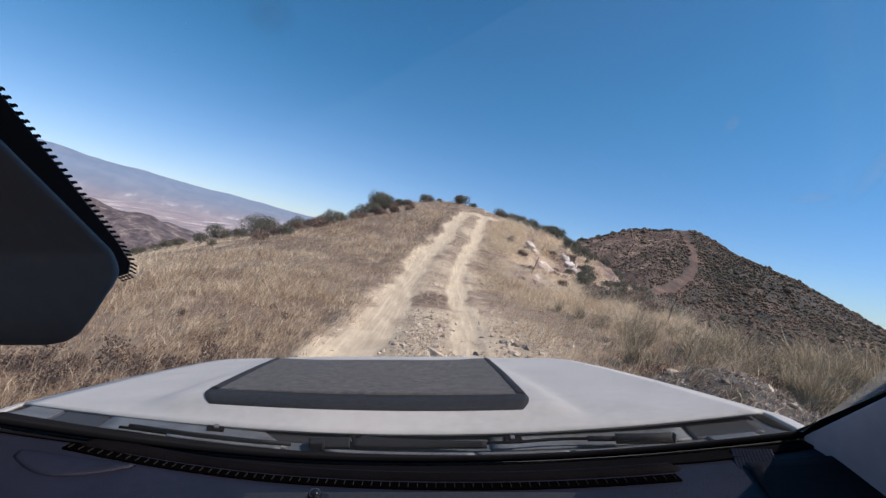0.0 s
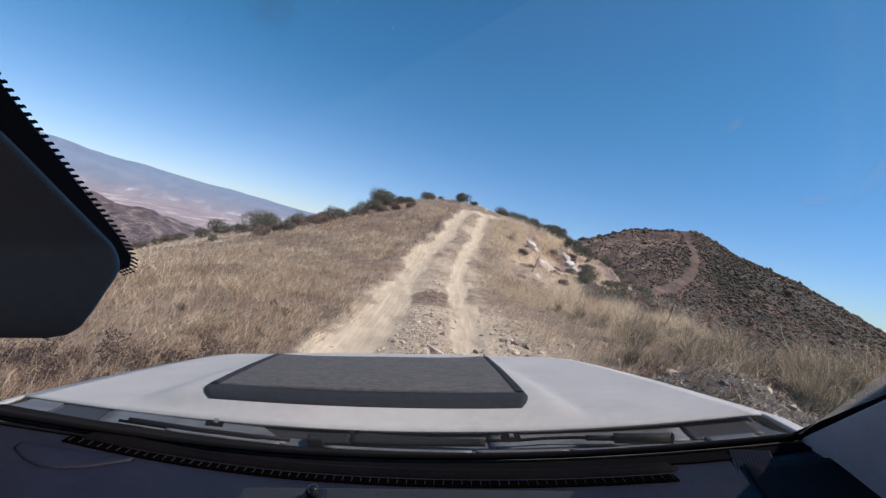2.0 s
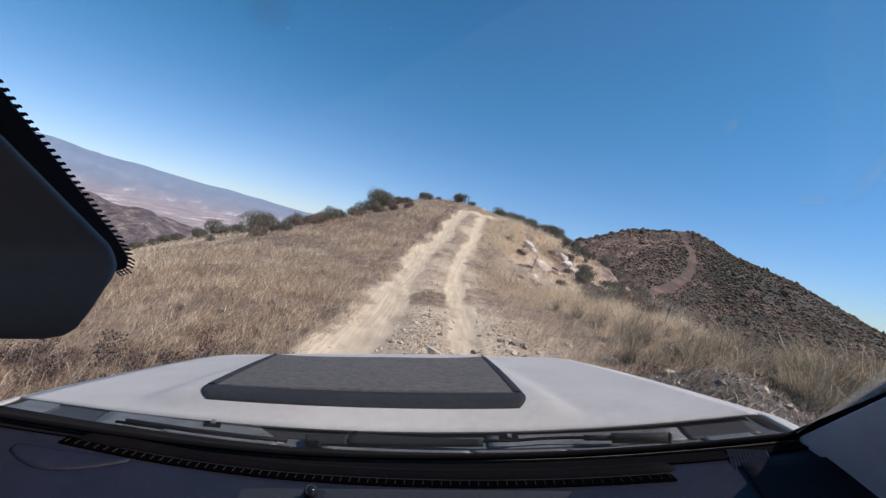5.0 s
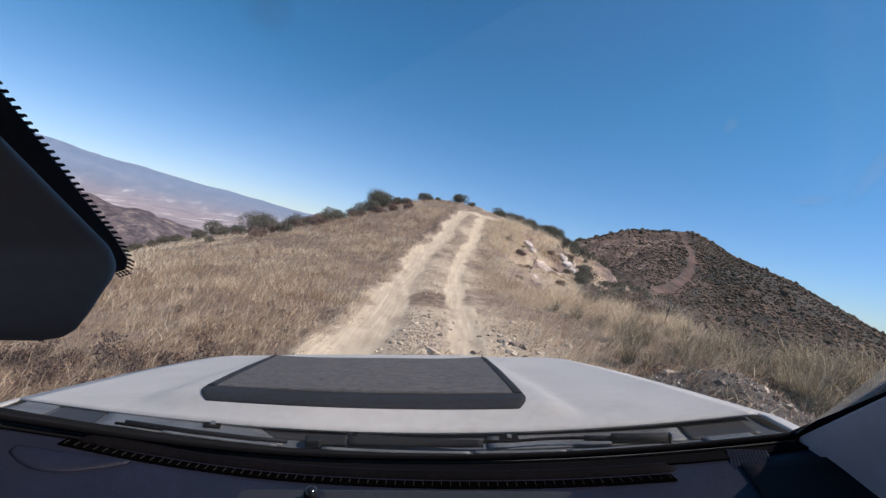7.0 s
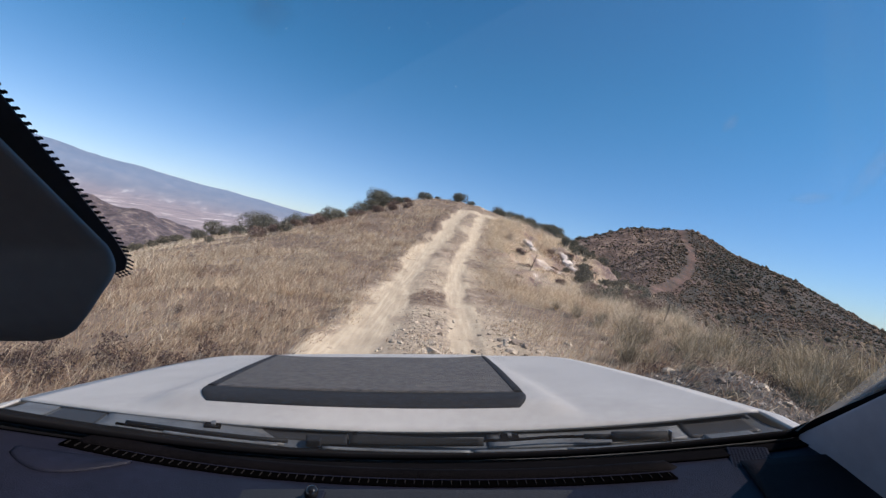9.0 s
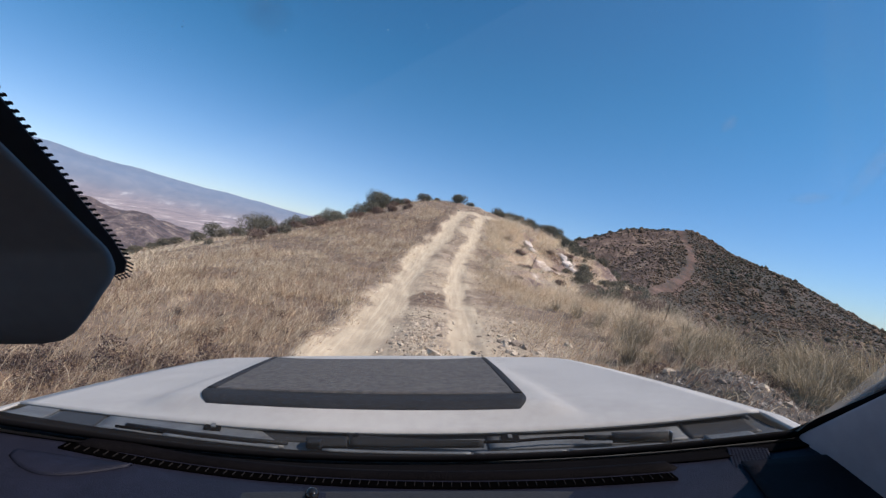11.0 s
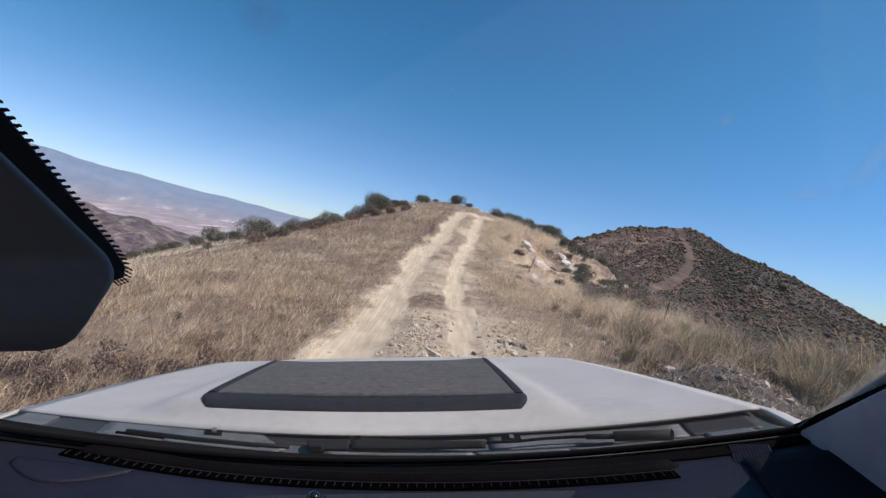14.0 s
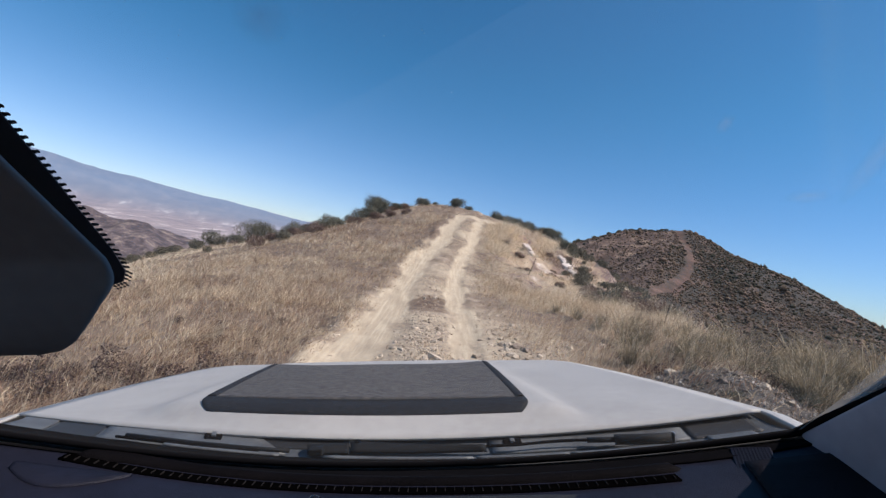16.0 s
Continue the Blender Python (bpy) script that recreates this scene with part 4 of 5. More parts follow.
def fast_mesh(name, verts, tris, material, tone=None, smooth=False):
    me = bpy.data.meshes.new(name)
    me.vertices.add(len(verts))
    me.vertices.foreach_set("co", np.ascontiguousarray(verts, float).ravel())
    me.loops.add(tris.size)
    me.loops.foreach_set("vertex_index", np.ascontiguousarray(tris, np.int32).ravel())
    me.polygons.add(len(tris))
    me.polygons.foreach_set("loop_start", np.arange(len(tris)) * 3)
    me.update(calc_edges=True)
    if tone is not None:
        me.attributes.new("tone", "FLOAT", "POINT").data.foreach_set("value", np.asarray(tone, float))
    if smooth:
        me.polygons.foreach_set("use_smooth", [True] * len(me.polygons))
    me.materials.append(material)
    return me


def blades(x, y, z, height, width, tone, droop=1.25, way=None):
    """Bent, tapering grass blades: arrays of verts, triangles, tone. way: where their tussock leans."""
    n = len(x)
    a = rng.uniform(0, 2 * np.pi, n) if way is None else way + rng.normal(0, 0.9, n)
    face = rng.uniform(0, 2 * np.pi, n)
    lean = rng.uniform(0.05, droop, n) * height
    height = height * rng.uniform(0.7, 1.0, n)
    sx, sy = np.cos(face) * width / 2, np.sin(face) * width / 2
    lx, ly = np.cos(a) * lean + 0.34 * height, np.sin(a) * lean
    v = np.empty((n, 5, 3))
    v[:, 0] = np.stack([x - sx, y - sy, z], -1)
    v[:, 1] = np.stack([x + sx, y + sy, z], -1)
    v[:, 2] = np.stack([x + lx * 0.35 - sx * 0.8, y + ly * 0.35 - sy * 0.8, z + height * 0.6], -1)
    v[:, 3] = np.stack([x + lx * 0.35 + sx * 0.8, y + ly * 0.35 + sy * 0.8, z + height * 0.6], -1)
    v[:, 4] = np.stack([x + lx, y + ly, z + height], -1)
    f = np.array([[0, 1, 3], [0, 3, 2], [2, 3, 4]])
    tris = (np.arange(n)[:, None, None] * 5 + f[None]).reshape(-1, 3)
    return v.reshape(-1, 3), tris, (tone[:, None] + np.array([0, 0, 0, 0, 0.16])[None]).ravel()     # tips painted paler: seed heads, and light caught above shaded bases


def grass_cover(x, y):
    """0 bare to 1 thick."""
    dx = x - track_x(y)
    c = ease(np.abs(dx) + 0.25 * fractal(x, y, 1.1, 2, 51), 1.25 - 0.10 * ease(y, 9, 14) + (dx < 0) * (0.25 * (1 - ease(y, 9, 15)) + lobe(y)), 1.9 - 0.45 * ease(y, 9, 14))
    c = np.maximum(c, (0.15 + 0.45 * ease(y, 9.6, 10.6) + 0.4 * np.exp(-((y - 11.3) / 0.9) ** 4)) * (np.abs(dx - 0.05) < 0.36) * ((value_noise(x, y / 1.6, 61) > -0.25) | (np.abs(y - 11.2) < 1.1)))
    c = np.maximum(c, ease(y, 36.5, 38.5)) * (1 - np.exp(-(((dx - 0.9) / 2.2) ** 2 + ((y - 35.6) / 1.0) ** 2) ** 2))
    c = c * (1 - 0.45 * ease(dx, 1.0, 1.4) * (1 - ease(dx, 2.2, 3.4)) * (1 - ease(y, 11, 16)))
    c = c * (1 - 0.84 * np.exp(-((x - 3.7) ** 2 / 2.0 + (y - 4.8) ** 2 / 1.9) ** 2))
    c = c * (1 - 0.6 * ease(dx, 3.2, 4.5) * ease(y, 15, 20) * (fractal(x, y, 3.5, 3, 23) > 0.6) * (y < 50))
    c = c * (1 - 0.66 * ease(dx, 2.0, 3.4) * ease(y, 13.5, 18) * (y < 34))
    c = c * (0.55 + 0.45 * ease(fractal(x, y, 2.3, 3, 71), -0.7, 0.4)) * (1 - 0.9 * np.clip(scars(x, y, False), 0, 1))
    return c


build_ground()


def build_grass():
    n = 104000
    a = np.radians(rng.uniform(-60, 60, n))
    r = np.exp(np.log(2.2) + (np.log(62) - np.log(2.2)) * rng.uniform(0, 1, n) ** 1.15)
    x, y = np.sin(a) * r, np.cos(a) * r
    bank_y = rng.uniform(12, 34, 15000)                      # the steep bank on the far side of the track
    bank_x = track_x(bank_y) + rng.uniform(1.4, 8, 15000)
    back_a, back_r = np.radians(rng.uniform(60, 300, 9000)), np.exp(rng.uniform(np.log(2.2), np.log(40), 9000))
    x = np.concatenate([x, bank_x, np.sin(back_a) * back_r])
    y = np.concatenate([y, bank_y, np.cos(back_a) * back_r])
    n, r = len(x), np.hypot(x, y)
    tussock = ease(fractal(x / (1 + 0.03 * r), y / (1 + 0.03 * r), 0.75, 3, 131), -0.55, 0.45)
    keep = (rng.uniform(0, 1, n) < grass_cover(x, y) * (0.42 + 0.58 * tussock)) & ~((np.abs(x + 0.2) < 1.15) & (y < 2.6) & (y > -4))
    x, y, r = x[keep], y[keep], r[keep]
    per = 8
    spread = (0.05 + 0.0075 * r)[:, None]
    bx = (x[:, None] + rng.normal(0, 1, (len(x), per)) * spread).ravel()
    by = (y[:, None] + rng.normal(0, 1, (len(x), per)) * spread).ravel()
    br = np.hypot(bx, by)
    dx = bx - track_x(by)
    patch = fractal(bx, by, 5.0, 3, 81)
    way = np.repeat(rng.normal(0.2, 1.5, len(x)), per)
    tall = np.repeat(np.clip(np.exp(rng.normal(-0.28, 0.42, len(x))), 0.25, 1.7) * (0.62 + 0.5 * tussock[keep]), per) * rng.uniform(0.55, 1.1, len(bx))
    height = tall * (0.22 + 0.12 * patch) * (0.5 + 0.6 * ease(np.abs(dx), 1.3, 2.8)) * (1 + 0.5 * np.exp(-((bx - 6.0) ** 2 / 5 + (by - 11.0) ** 2 / 9)))
    width = np.maximum(0.0026, 0.0008 * br) * rng.uniform(0.7, 1.3, len(bx))
    red = np.maximum(ease(fractal(bx, by, 4.2, 3, 91), -0.25, 0.55), 0.8 * ease(-dx, 1.2, 2.0) * (1 - ease(-dx, 4.0 + 5.0 * ease(by, 16, 26), 6.0 + 6.0 * ease(by, 16, 26)))) * (dx < 0)
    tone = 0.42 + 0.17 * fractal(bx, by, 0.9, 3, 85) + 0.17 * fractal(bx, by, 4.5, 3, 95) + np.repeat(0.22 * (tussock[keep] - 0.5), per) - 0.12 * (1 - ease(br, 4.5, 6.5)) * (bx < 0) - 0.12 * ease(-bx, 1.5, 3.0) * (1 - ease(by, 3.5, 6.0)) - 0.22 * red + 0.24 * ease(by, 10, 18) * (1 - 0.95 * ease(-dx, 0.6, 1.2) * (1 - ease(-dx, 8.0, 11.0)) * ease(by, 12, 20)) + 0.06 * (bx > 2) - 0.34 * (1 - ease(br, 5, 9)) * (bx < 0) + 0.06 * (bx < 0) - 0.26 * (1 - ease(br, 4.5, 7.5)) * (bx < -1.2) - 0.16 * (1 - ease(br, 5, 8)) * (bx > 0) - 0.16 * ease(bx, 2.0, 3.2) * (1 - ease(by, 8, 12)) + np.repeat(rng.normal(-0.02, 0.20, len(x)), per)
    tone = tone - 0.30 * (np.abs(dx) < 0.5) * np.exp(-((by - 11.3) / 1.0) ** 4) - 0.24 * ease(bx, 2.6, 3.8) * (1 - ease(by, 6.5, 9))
    bank = ease(dx, 1.5, 2.5) * ease(by, 11, 15)
    height = height * (1 + 0.6 * bank) * (1 - 0.30 * ease(dx, 1.2, 2.0) * (1 - ease(by, 11, 15)))
    tone = tone + bank * (0.0 + 0.58 * fractal(dx * 0.35, by + 0.9 * dx, 1.6, 3, 121))
    bold = rng.uniform(0, 1, len(bx)) < 0.20         # stout stems, bleached or dark
    width = np.where(bold, width * (2.2 - 1.1 * ease(br, 6, 12)), width)
    height = np.where(bold, height * (1.15 - 0.15 * ease(br, 7, 14)), height)
    tone = np.where(bold, tone + np.where(rng.uniform(0, 1, len(bx)) < 0.55, 0.28, -0.34), tone)
    z, height, tone = land(bx, by) - 0.015, np.maximum(height, 0.05), np.clip(tone, -0.32, 0.75)
    near = br < 9.5
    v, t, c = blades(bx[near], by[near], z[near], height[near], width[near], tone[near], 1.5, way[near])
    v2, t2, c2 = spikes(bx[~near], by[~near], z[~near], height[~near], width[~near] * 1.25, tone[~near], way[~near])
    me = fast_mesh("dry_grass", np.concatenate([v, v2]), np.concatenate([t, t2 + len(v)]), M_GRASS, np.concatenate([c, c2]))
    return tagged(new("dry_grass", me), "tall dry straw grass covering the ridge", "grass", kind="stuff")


def spikes(x, y, z, height, width, tone, way):
    """Far blades, one triangle each."""
    n = len(x)
    a, face, lean = way + rng.normal(0, 0.9, n), rng.uniform(0, 2 * np.pi, n), rng.uniform(0.05, 1.5, n) * height
    sx, sy = np.cos(face) * width / 2, np.sin(face) * width / 2
    v = np.stack([np.stack([x - sx, y - sy, z], -1), np.stack([x + sx, y + sy, z], -1), np.stack([x + np.cos(a) * lean, y + np.sin(a) * lean, z + height * 0.9], -1)], 1)
    return v.reshape(-1, 3), np.arange(n * 3).reshape(-1, 3), np.repeat(tone, 3)


build_grass()


def build_stalks():
    """Loose bent stems that stand above the grass."""
    n = 4200
    a = np.radians(rng.uniform(-58, 58, n))
    r = np.exp(rng.uniform(np.log(3.2), np.log(26), n))
    x, y = np.sin(a) * r, np.cos(a) * r
    keep = (grass_cover(x, y) > 0.5) & (np.abs(x) > 1.6)
    x, y, r = np.repeat(x[keep], 5), np.repeat(y[keep], 5), np.repeat(r[keep], 5)
    x, y = x + rng.normal(0, 0.05, len(x)), y + rng.normal(0, 0.05, len(x))
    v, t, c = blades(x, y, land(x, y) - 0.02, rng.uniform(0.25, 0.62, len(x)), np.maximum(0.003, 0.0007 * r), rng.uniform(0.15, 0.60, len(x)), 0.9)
    return tagged(new("dry_stalks", fast_mesh("dry_stalks", v, t, M_GRASS, c)), "pale bent weed stems above the dry grass", "weeds", kind="stuff")


build_stalks()


def make_tuft(seed, count, high, label):
    r = np.random.default_rng(seed)
    ob = thing("grass_tuft", Matrix(), label, "grass", "straw tufts beside the track")
    a, d = r.uniform(0, 6.28, count), np.abs(r.normal(0, 0.10, count))
    x, y = np.cos(a) * d, np.sin(a) * d
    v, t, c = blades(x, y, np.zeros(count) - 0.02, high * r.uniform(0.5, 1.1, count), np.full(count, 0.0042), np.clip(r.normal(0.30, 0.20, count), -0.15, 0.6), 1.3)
    part_ob = new("blades", fast_mesh("blades", v, t, M_GRASS, c))
    part_ob.parent = ob
    return ob


TUFTS = [make_tuft(k, 340, 0.55 + 0.08 * k, "bushy pale straw tuft of dry weeds") for k in range(3)]
spots = []
for k in range(70):
    y = random.uniform(7.5, 17)
    spots.append((random.uniform(3.0, 6.6) + 0.08 * y, y, random.uniform(0.3, 0.75)))
for k in range(26):
    y = random.uniform(4.5, 15)
    spots.append((-random.uniform(2.6, 3.5 + 0.6 * y), y, random.uniform(0.4, 0.9)))
for k in range(14):
    y = random.uniform(7, 22)
    spots.append((float(track_x(np.array(y))) + random.choice((-1.75, 1.6)) * random.uniform(1, 1.3), y, random.uniform(0.3, 0.6)))
for i, (x, y, k) in enumerate(spots):
    m = pose(x, y, land_at(x, y), 0, 0, i * 67) @ Matrix.Scale(k, 4)
    if i < 3:
        TUFTS[i].matrix_world = m
    else:
        copy_thing(TUFTS[i % 3], m)


def make_weed(seed, count, high):
    """A dry weed: curling stems that fan out from one root."""
    r = np.random.default_rng(seed)
    ob = thing("dry_weed", Matrix(), "curling straw grey bleached stems of a dry weed clump", "weed", "dry weeds on the bench")
    steps = 7
    head, out = r.uniform(0, 6.28, count), r.uniform(0.10, 0.75, count)
    long, curl, twist = high * r.uniform(0.5, 1.15, count), r.uniform(0.4, 2.6, count), r.normal(0, 1.3, count)
    k = np.linspace(0, 1, steps + 1)
    tilt = out[:, None] + curl[:, None] * k[None] ** 2
    turn = head[:, None] + twist[:, None] * k[None]
    step = (long / steps)[:, None]
    x = np.cumsum(np.sin(tilt) * np.cos(turn) * step, 1) + (np.cos(head) * 0.05)[:, None]
    y = np.cumsum(np.sin(tilt) * np.sin(turn) * step, 1) + (np.sin(head) * 0.05)[:, None]
    z = np.cumsum(np.cos(tilt) * step, 1) - 0.1
    w = (0.0035 * (1.15 - 0.8 * k))[None]
    sx, sy = -np.sin(turn) * w, np.cos(turn) * w
    v = np.stack([np.stack([x - sx, y - sy, z], -1), np.stack([x + sx, y + sy, z], -1)], 2).reshape(-1, 3)
    row = np.arange(steps)[:, None] * 2
    f = np.concatenate([row + np.array([[0, 1, 3]]), row + np.array([[0, 3, 2]])])
    tris = (np.arange(count)[:, None, None] * (2 * steps + 2) + f[None]).reshape(-1, 3)
    tone = np.repeat(np.clip(r.normal(0.33, 0.20, count), -0.1, 0.6), 2 * steps + 2)
    stems = new("stems", fast_mesh("stems", v, tris, M_WEED, tone))
    stems.parent = ob
    return ob


M_WEED = plant_material("grey_weed", [(0.0, (0.078, 0.066, 0.048)), (0.35, (0.165, 0.138, 0.095)), (0.7, (0.30, 0.245, 0.165)), (1.0, (0.54, 0.45, 0.32))])
WEEDS = [make_weed(60 + k, 190, 0.62 + 0.10 * k) for k in range(3)]
for i in range(72):
    y = random.uniform(5.0, 8.0) if i < 30 else random.uniform(3.8, 6.0) if i < 46 else random.uniform(6.5, 12.0)
    x = (random.uniform(4.2, 6.2) + 0.10 * (y - 5)) if i < 30 else random.uniform(4.4, 6.0) if i < 46 else random.uniform(2.9, 6.8)
    if math.hypot(x - 3.7, y - 4.8) < 0.9:
        x += 1.0
    m = pose(x, y, land_at(x, y) + 0.06, 0, 0, i * 53) @ Matrix.Scale(random.uniform(0.55, 1.25), 4)
    if i < 3:
        WEEDS[i].matrix_world = m
    else:
        copy_thing(WEEDS[i % 3], m)

# ---- stones ----
M_ROCK = mat("rock", (0.55, 0.46, 0.355), 0.9, vary=0.2, size=9, bump=0.5, bump_size=25, spec=0.1, second=(0.27, 0.215, 0.165))
M_DARKROCK = mat("dark_rock", (0.27, 0.215, 0.17), 0.9, vary=0.3, size=9, bump=0.6, bump_size=25, spec=0.1, second=(0.13, 0.105, 0.085))


def rock_mesh(seed, material, detail=1):
    r = random.Random(seed)
    bm = bmesh.new()
    bmesh.ops.create_icosphere(bm, subdivisions=detail, radius=0.5)
    for v in bm.verts:
        v.co *= r.uniform(0.8, 1.25) if detail == 1 else r.uniform(0.9, 1.1)
    cuts = [Vector((r.uniform(-1, 1), r.uniform(-1, 1), r.uniform(-0.6, 1))).normalized() for _ in range(6)]
    for v in bm.verts:
        for c in cuts:
            d = v.co.dot(c) - 0.27
            if d > 0:
                v.co -= c * d
    bmesh.ops.scale(bm, vec=(1.0, r.uniform(0.6, 0.95), r.uniform(0.45, 0.75)), verts=bm.verts)
    me = bpy.data.meshes.new("rock")
    bm.to_mesh(me)
    bm.free()
    me.materials.append(material)
    return me


ROCKS = [rock_mesh(k, M_ROCK) for k in range(5)]
PILE_ROCKS = [rock_mesh(k + 14, mat("pile_rock", (0.21, 0.17, 0.138), 0.9, vary=0.3, size=9, bump=0.6, bump_size=25, spec=0.1, second=(0.085, 0.068, 0.056))) for k in range(3)]
DARK_ROCKS = [rock_mesh(k + 9, M_DARKROCK) for k in range(4)]


def scatter_rocks(count, centre, spread, size, meshes, label, group):
    for _ in range(count):
        y = centre[1] + random.gauss(0, spread[1])
        x = centre[0] + random.gauss(0, spread[0])
        if centre[0] < 1 and abs(x) < 9 and y > 3:
            x += float(track_x(np.array(y))) + 0.15
        s = size * random.choice((0.5, 0.7, 0.8, 1.0, 1.2, 1.4, 2.0))
        ob = new("rock", random.choice(meshes))
        ob.matrix_world = pose(x, y, land_at(x, y) - 0.02 * s, random.uniform(-20, 20), random.uniform(-20, 20), random.uniform(0, 360)) @ Matrix.Scale(s, 4)
        tagged(ob, label, "rock", group)


scatter_rocks(34, (0.05, 7.2), (0.25, 1.2), 0.12, ROCKS, "pale angular stone on the crown of the track", "stones on the track")
scatter_rocks(60, (0.0, 8.0), (0.30, 1.6), 0.075, ROCKS, "pale angular stone on the crown of the track", "stones on the track")
scatter_rocks(26, (0.0, 13.0), (0.25, 3.0), 0.10, ROCKS, "pale angular stone on the crown of the track", "stones on the track")
scatter_rocks(30, (1.7, 7.5), (0.35, 1.8), 0.11, ROCKS, "grey brown broken stone beside the track", "stones beside the track")
scatter_rocks(12, (0.22, 6.9), (0.16, 0.5), 0.20, ROCKS, "large tan stone in rubble between the ruts", "stones on the track")
scatter_rocks(12, (-0.35, 7.6), (0.16, 0.6), 0.13, ROCKS, "tan stone in rubble between the ruts", "stones on the track")
scatter_rocks(16, (1.38, 7.7), (0.16, 0.6), 0.19, ROCKS, "grey brown broken stone beside the track", "stones beside the track")
scatter_rocks(12, (1.36, 7.6), (0.2, 0.7), 0.16, DARK_ROCKS, "dark broken stone beside the track", "stones beside the track")
scatter_rocks(20, (2.4, 8.0), (0.8, 2.0), 0.14, ROCKS, "pale stone lying in thin dry grass", "stones beside the track")
scatter_rocks(44, (-1.72, 8.6), (0.16, 2.3), 0.12, ROCKS, "tan clod on the cut bank of the track", "stones on the bank")
scatter_rocks(70, (3.8, 5.0), (0.55, 0.45), 0.085, PILE_ROCKS, "dark brown earth lump on a small spoil pile", "stones of the spoil pile")
scatter_rocks(18, (3.75, 5.4), (0.5, 0.45), 0.13, ROCKS, "pale rock on a small spoil pile", "stones of the spoil pile")
scatter_rocks(8, (-1.0, 38.0), (2.5, 2.0), 0.35, ROCKS, "pale rock near the crest of the ridge", "rocks at the crest")


def build_pebbles(n, kinds, m, label):
    kind = rng.integers(kinds[0], kinds[1], n)
    y = np.where(kind < 2, 4.5 + 5.6 * rng.uniform(0, 1, n) ** 1.3, np.where(kind == 2, rng.normal(7.5, 2.2, n), rng.normal(5.1, 0.55, n)))
    x = np.where(kind < 2, track_x(y) + rng.normal(0.05, 0.25, n), np.where(kind == 2, rng.normal(1.55, 0.35, n), rng.normal(3.65, 0.55, n)))
    s = np.exp(rng.normal(-4.75, 0.65, n)) * (1 + 0.02 * y)
    z = land(x, y) - 0.15 * s
    base = np.array([(1, 0, 0), (-0.8, 0.2, 0), (0.1, 1, 0.1), (0, -0.9, 0.1), (0.1, 0, 0.8), (0, 0.1, -0.7)])
    tri = np.array([(0, 2, 4), (2, 1, 4), (1, 3, 4), (3, 0, 4), (2, 0, 5), (1, 2, 5), (3, 1, 5), (0, 3, 5)])
    turn = rng.uniform(0, 6.28, n)
    b = base[None] * s[:, None, None] * rng.uniform(0.6, 1.3, (n, 6, 1))
    v = np.stack([b[..., 0] * np.cos(turn)[:, None] - b[..., 1] * np.sin(turn)[:, None] + x[:, None], b[..., 0] * np.sin(turn)[:, None] + b[..., 1] * np.cos(turn)[:, None] + y[:, None], b[..., 2] + z[:, None]], -1)
    tris = (np.arange(n)[:, None, None] * 6 + tri[None]).reshape(-1, 3)
    return tagged(new("pebbles", fast_mesh("pebbles", v.reshape(-1, 3), tris, m)), label, "gravel", kind="stuff")


build_pebbles(4200, (0, 3), mat("pebble", (0.47, 0.385, 0.285), 0.9, vary=0.25, size=3, rand=0.9, spec=0.1, second=(0.14, 0.108, 0.085)), "loose gravel and chips on the dirt track")
build_pebbles(2100, (3, 4), mat("dark_pebble", (0.25, 0.22, 0.19), 0.9, vary=0.3, size=3, rand=0.7, second=(0.055, 0.048, 0.043)), "dark brown gravel of a small spoil pile")


# ---- bushes on the ridge ----
def leaf_cloud(lobes, count, size, seed):
    """Small rhombic leaves round the skins of several lobes (x, y, z, radius, flatness)."""
    r = np.random.default_rng(seed)
    which = r.choice(len(lobes), count, p=np.array([l[3] ** 2 for l in lobes]) / sum(l[3] ** 2 for l in lobes))
    L = np.array(lobes)[which]
    d = r.normal(0, 1, (count, 3))
    d /= np.linalg.norm(d, axis=1)[:, None]
    rad = L[:, 3] * r.uniform(0.6, 1.0, count) * (1 + 0.25 * np.sin(d[:, 0] * 5 + which) * np.cos(d[:, 1] * 6))
    c = L[:, :3] + d * rad[:, None] * np.stack([np.ones(count), np.ones(count), L[:, 4]], -1)
    u = r.normal(0, 1, (count, 3))
    u /= np.linalg.norm(u, axis=1)[:, None]
    w = np.cross(u, d + r.normal(0, 0.5, (count, 3)))
    w /= np.linalg.norm(w, axis=1)[:, None] + 1e-6
    s = size * r.uniform(0.6, 1.4, (count, 1))
    v = np.stack([c - u * s, c + w * s * 0.5, c + u * s, c - w * s * 0.5], 1)
    t = (np.arange(count)[:, None, None] * 4 + np.array([[0, 1, 2], [0, 2, 3]])[None]).reshape(-1, 3)
    tone = np.repeat(np.clip(0.25 + 0.25 * r.uniform(-1, 1, len(lobes))[which] + r.normal(0, 0.08, count), 0, 0.65), 4)
    return v.reshape(-1, 3), t, tone


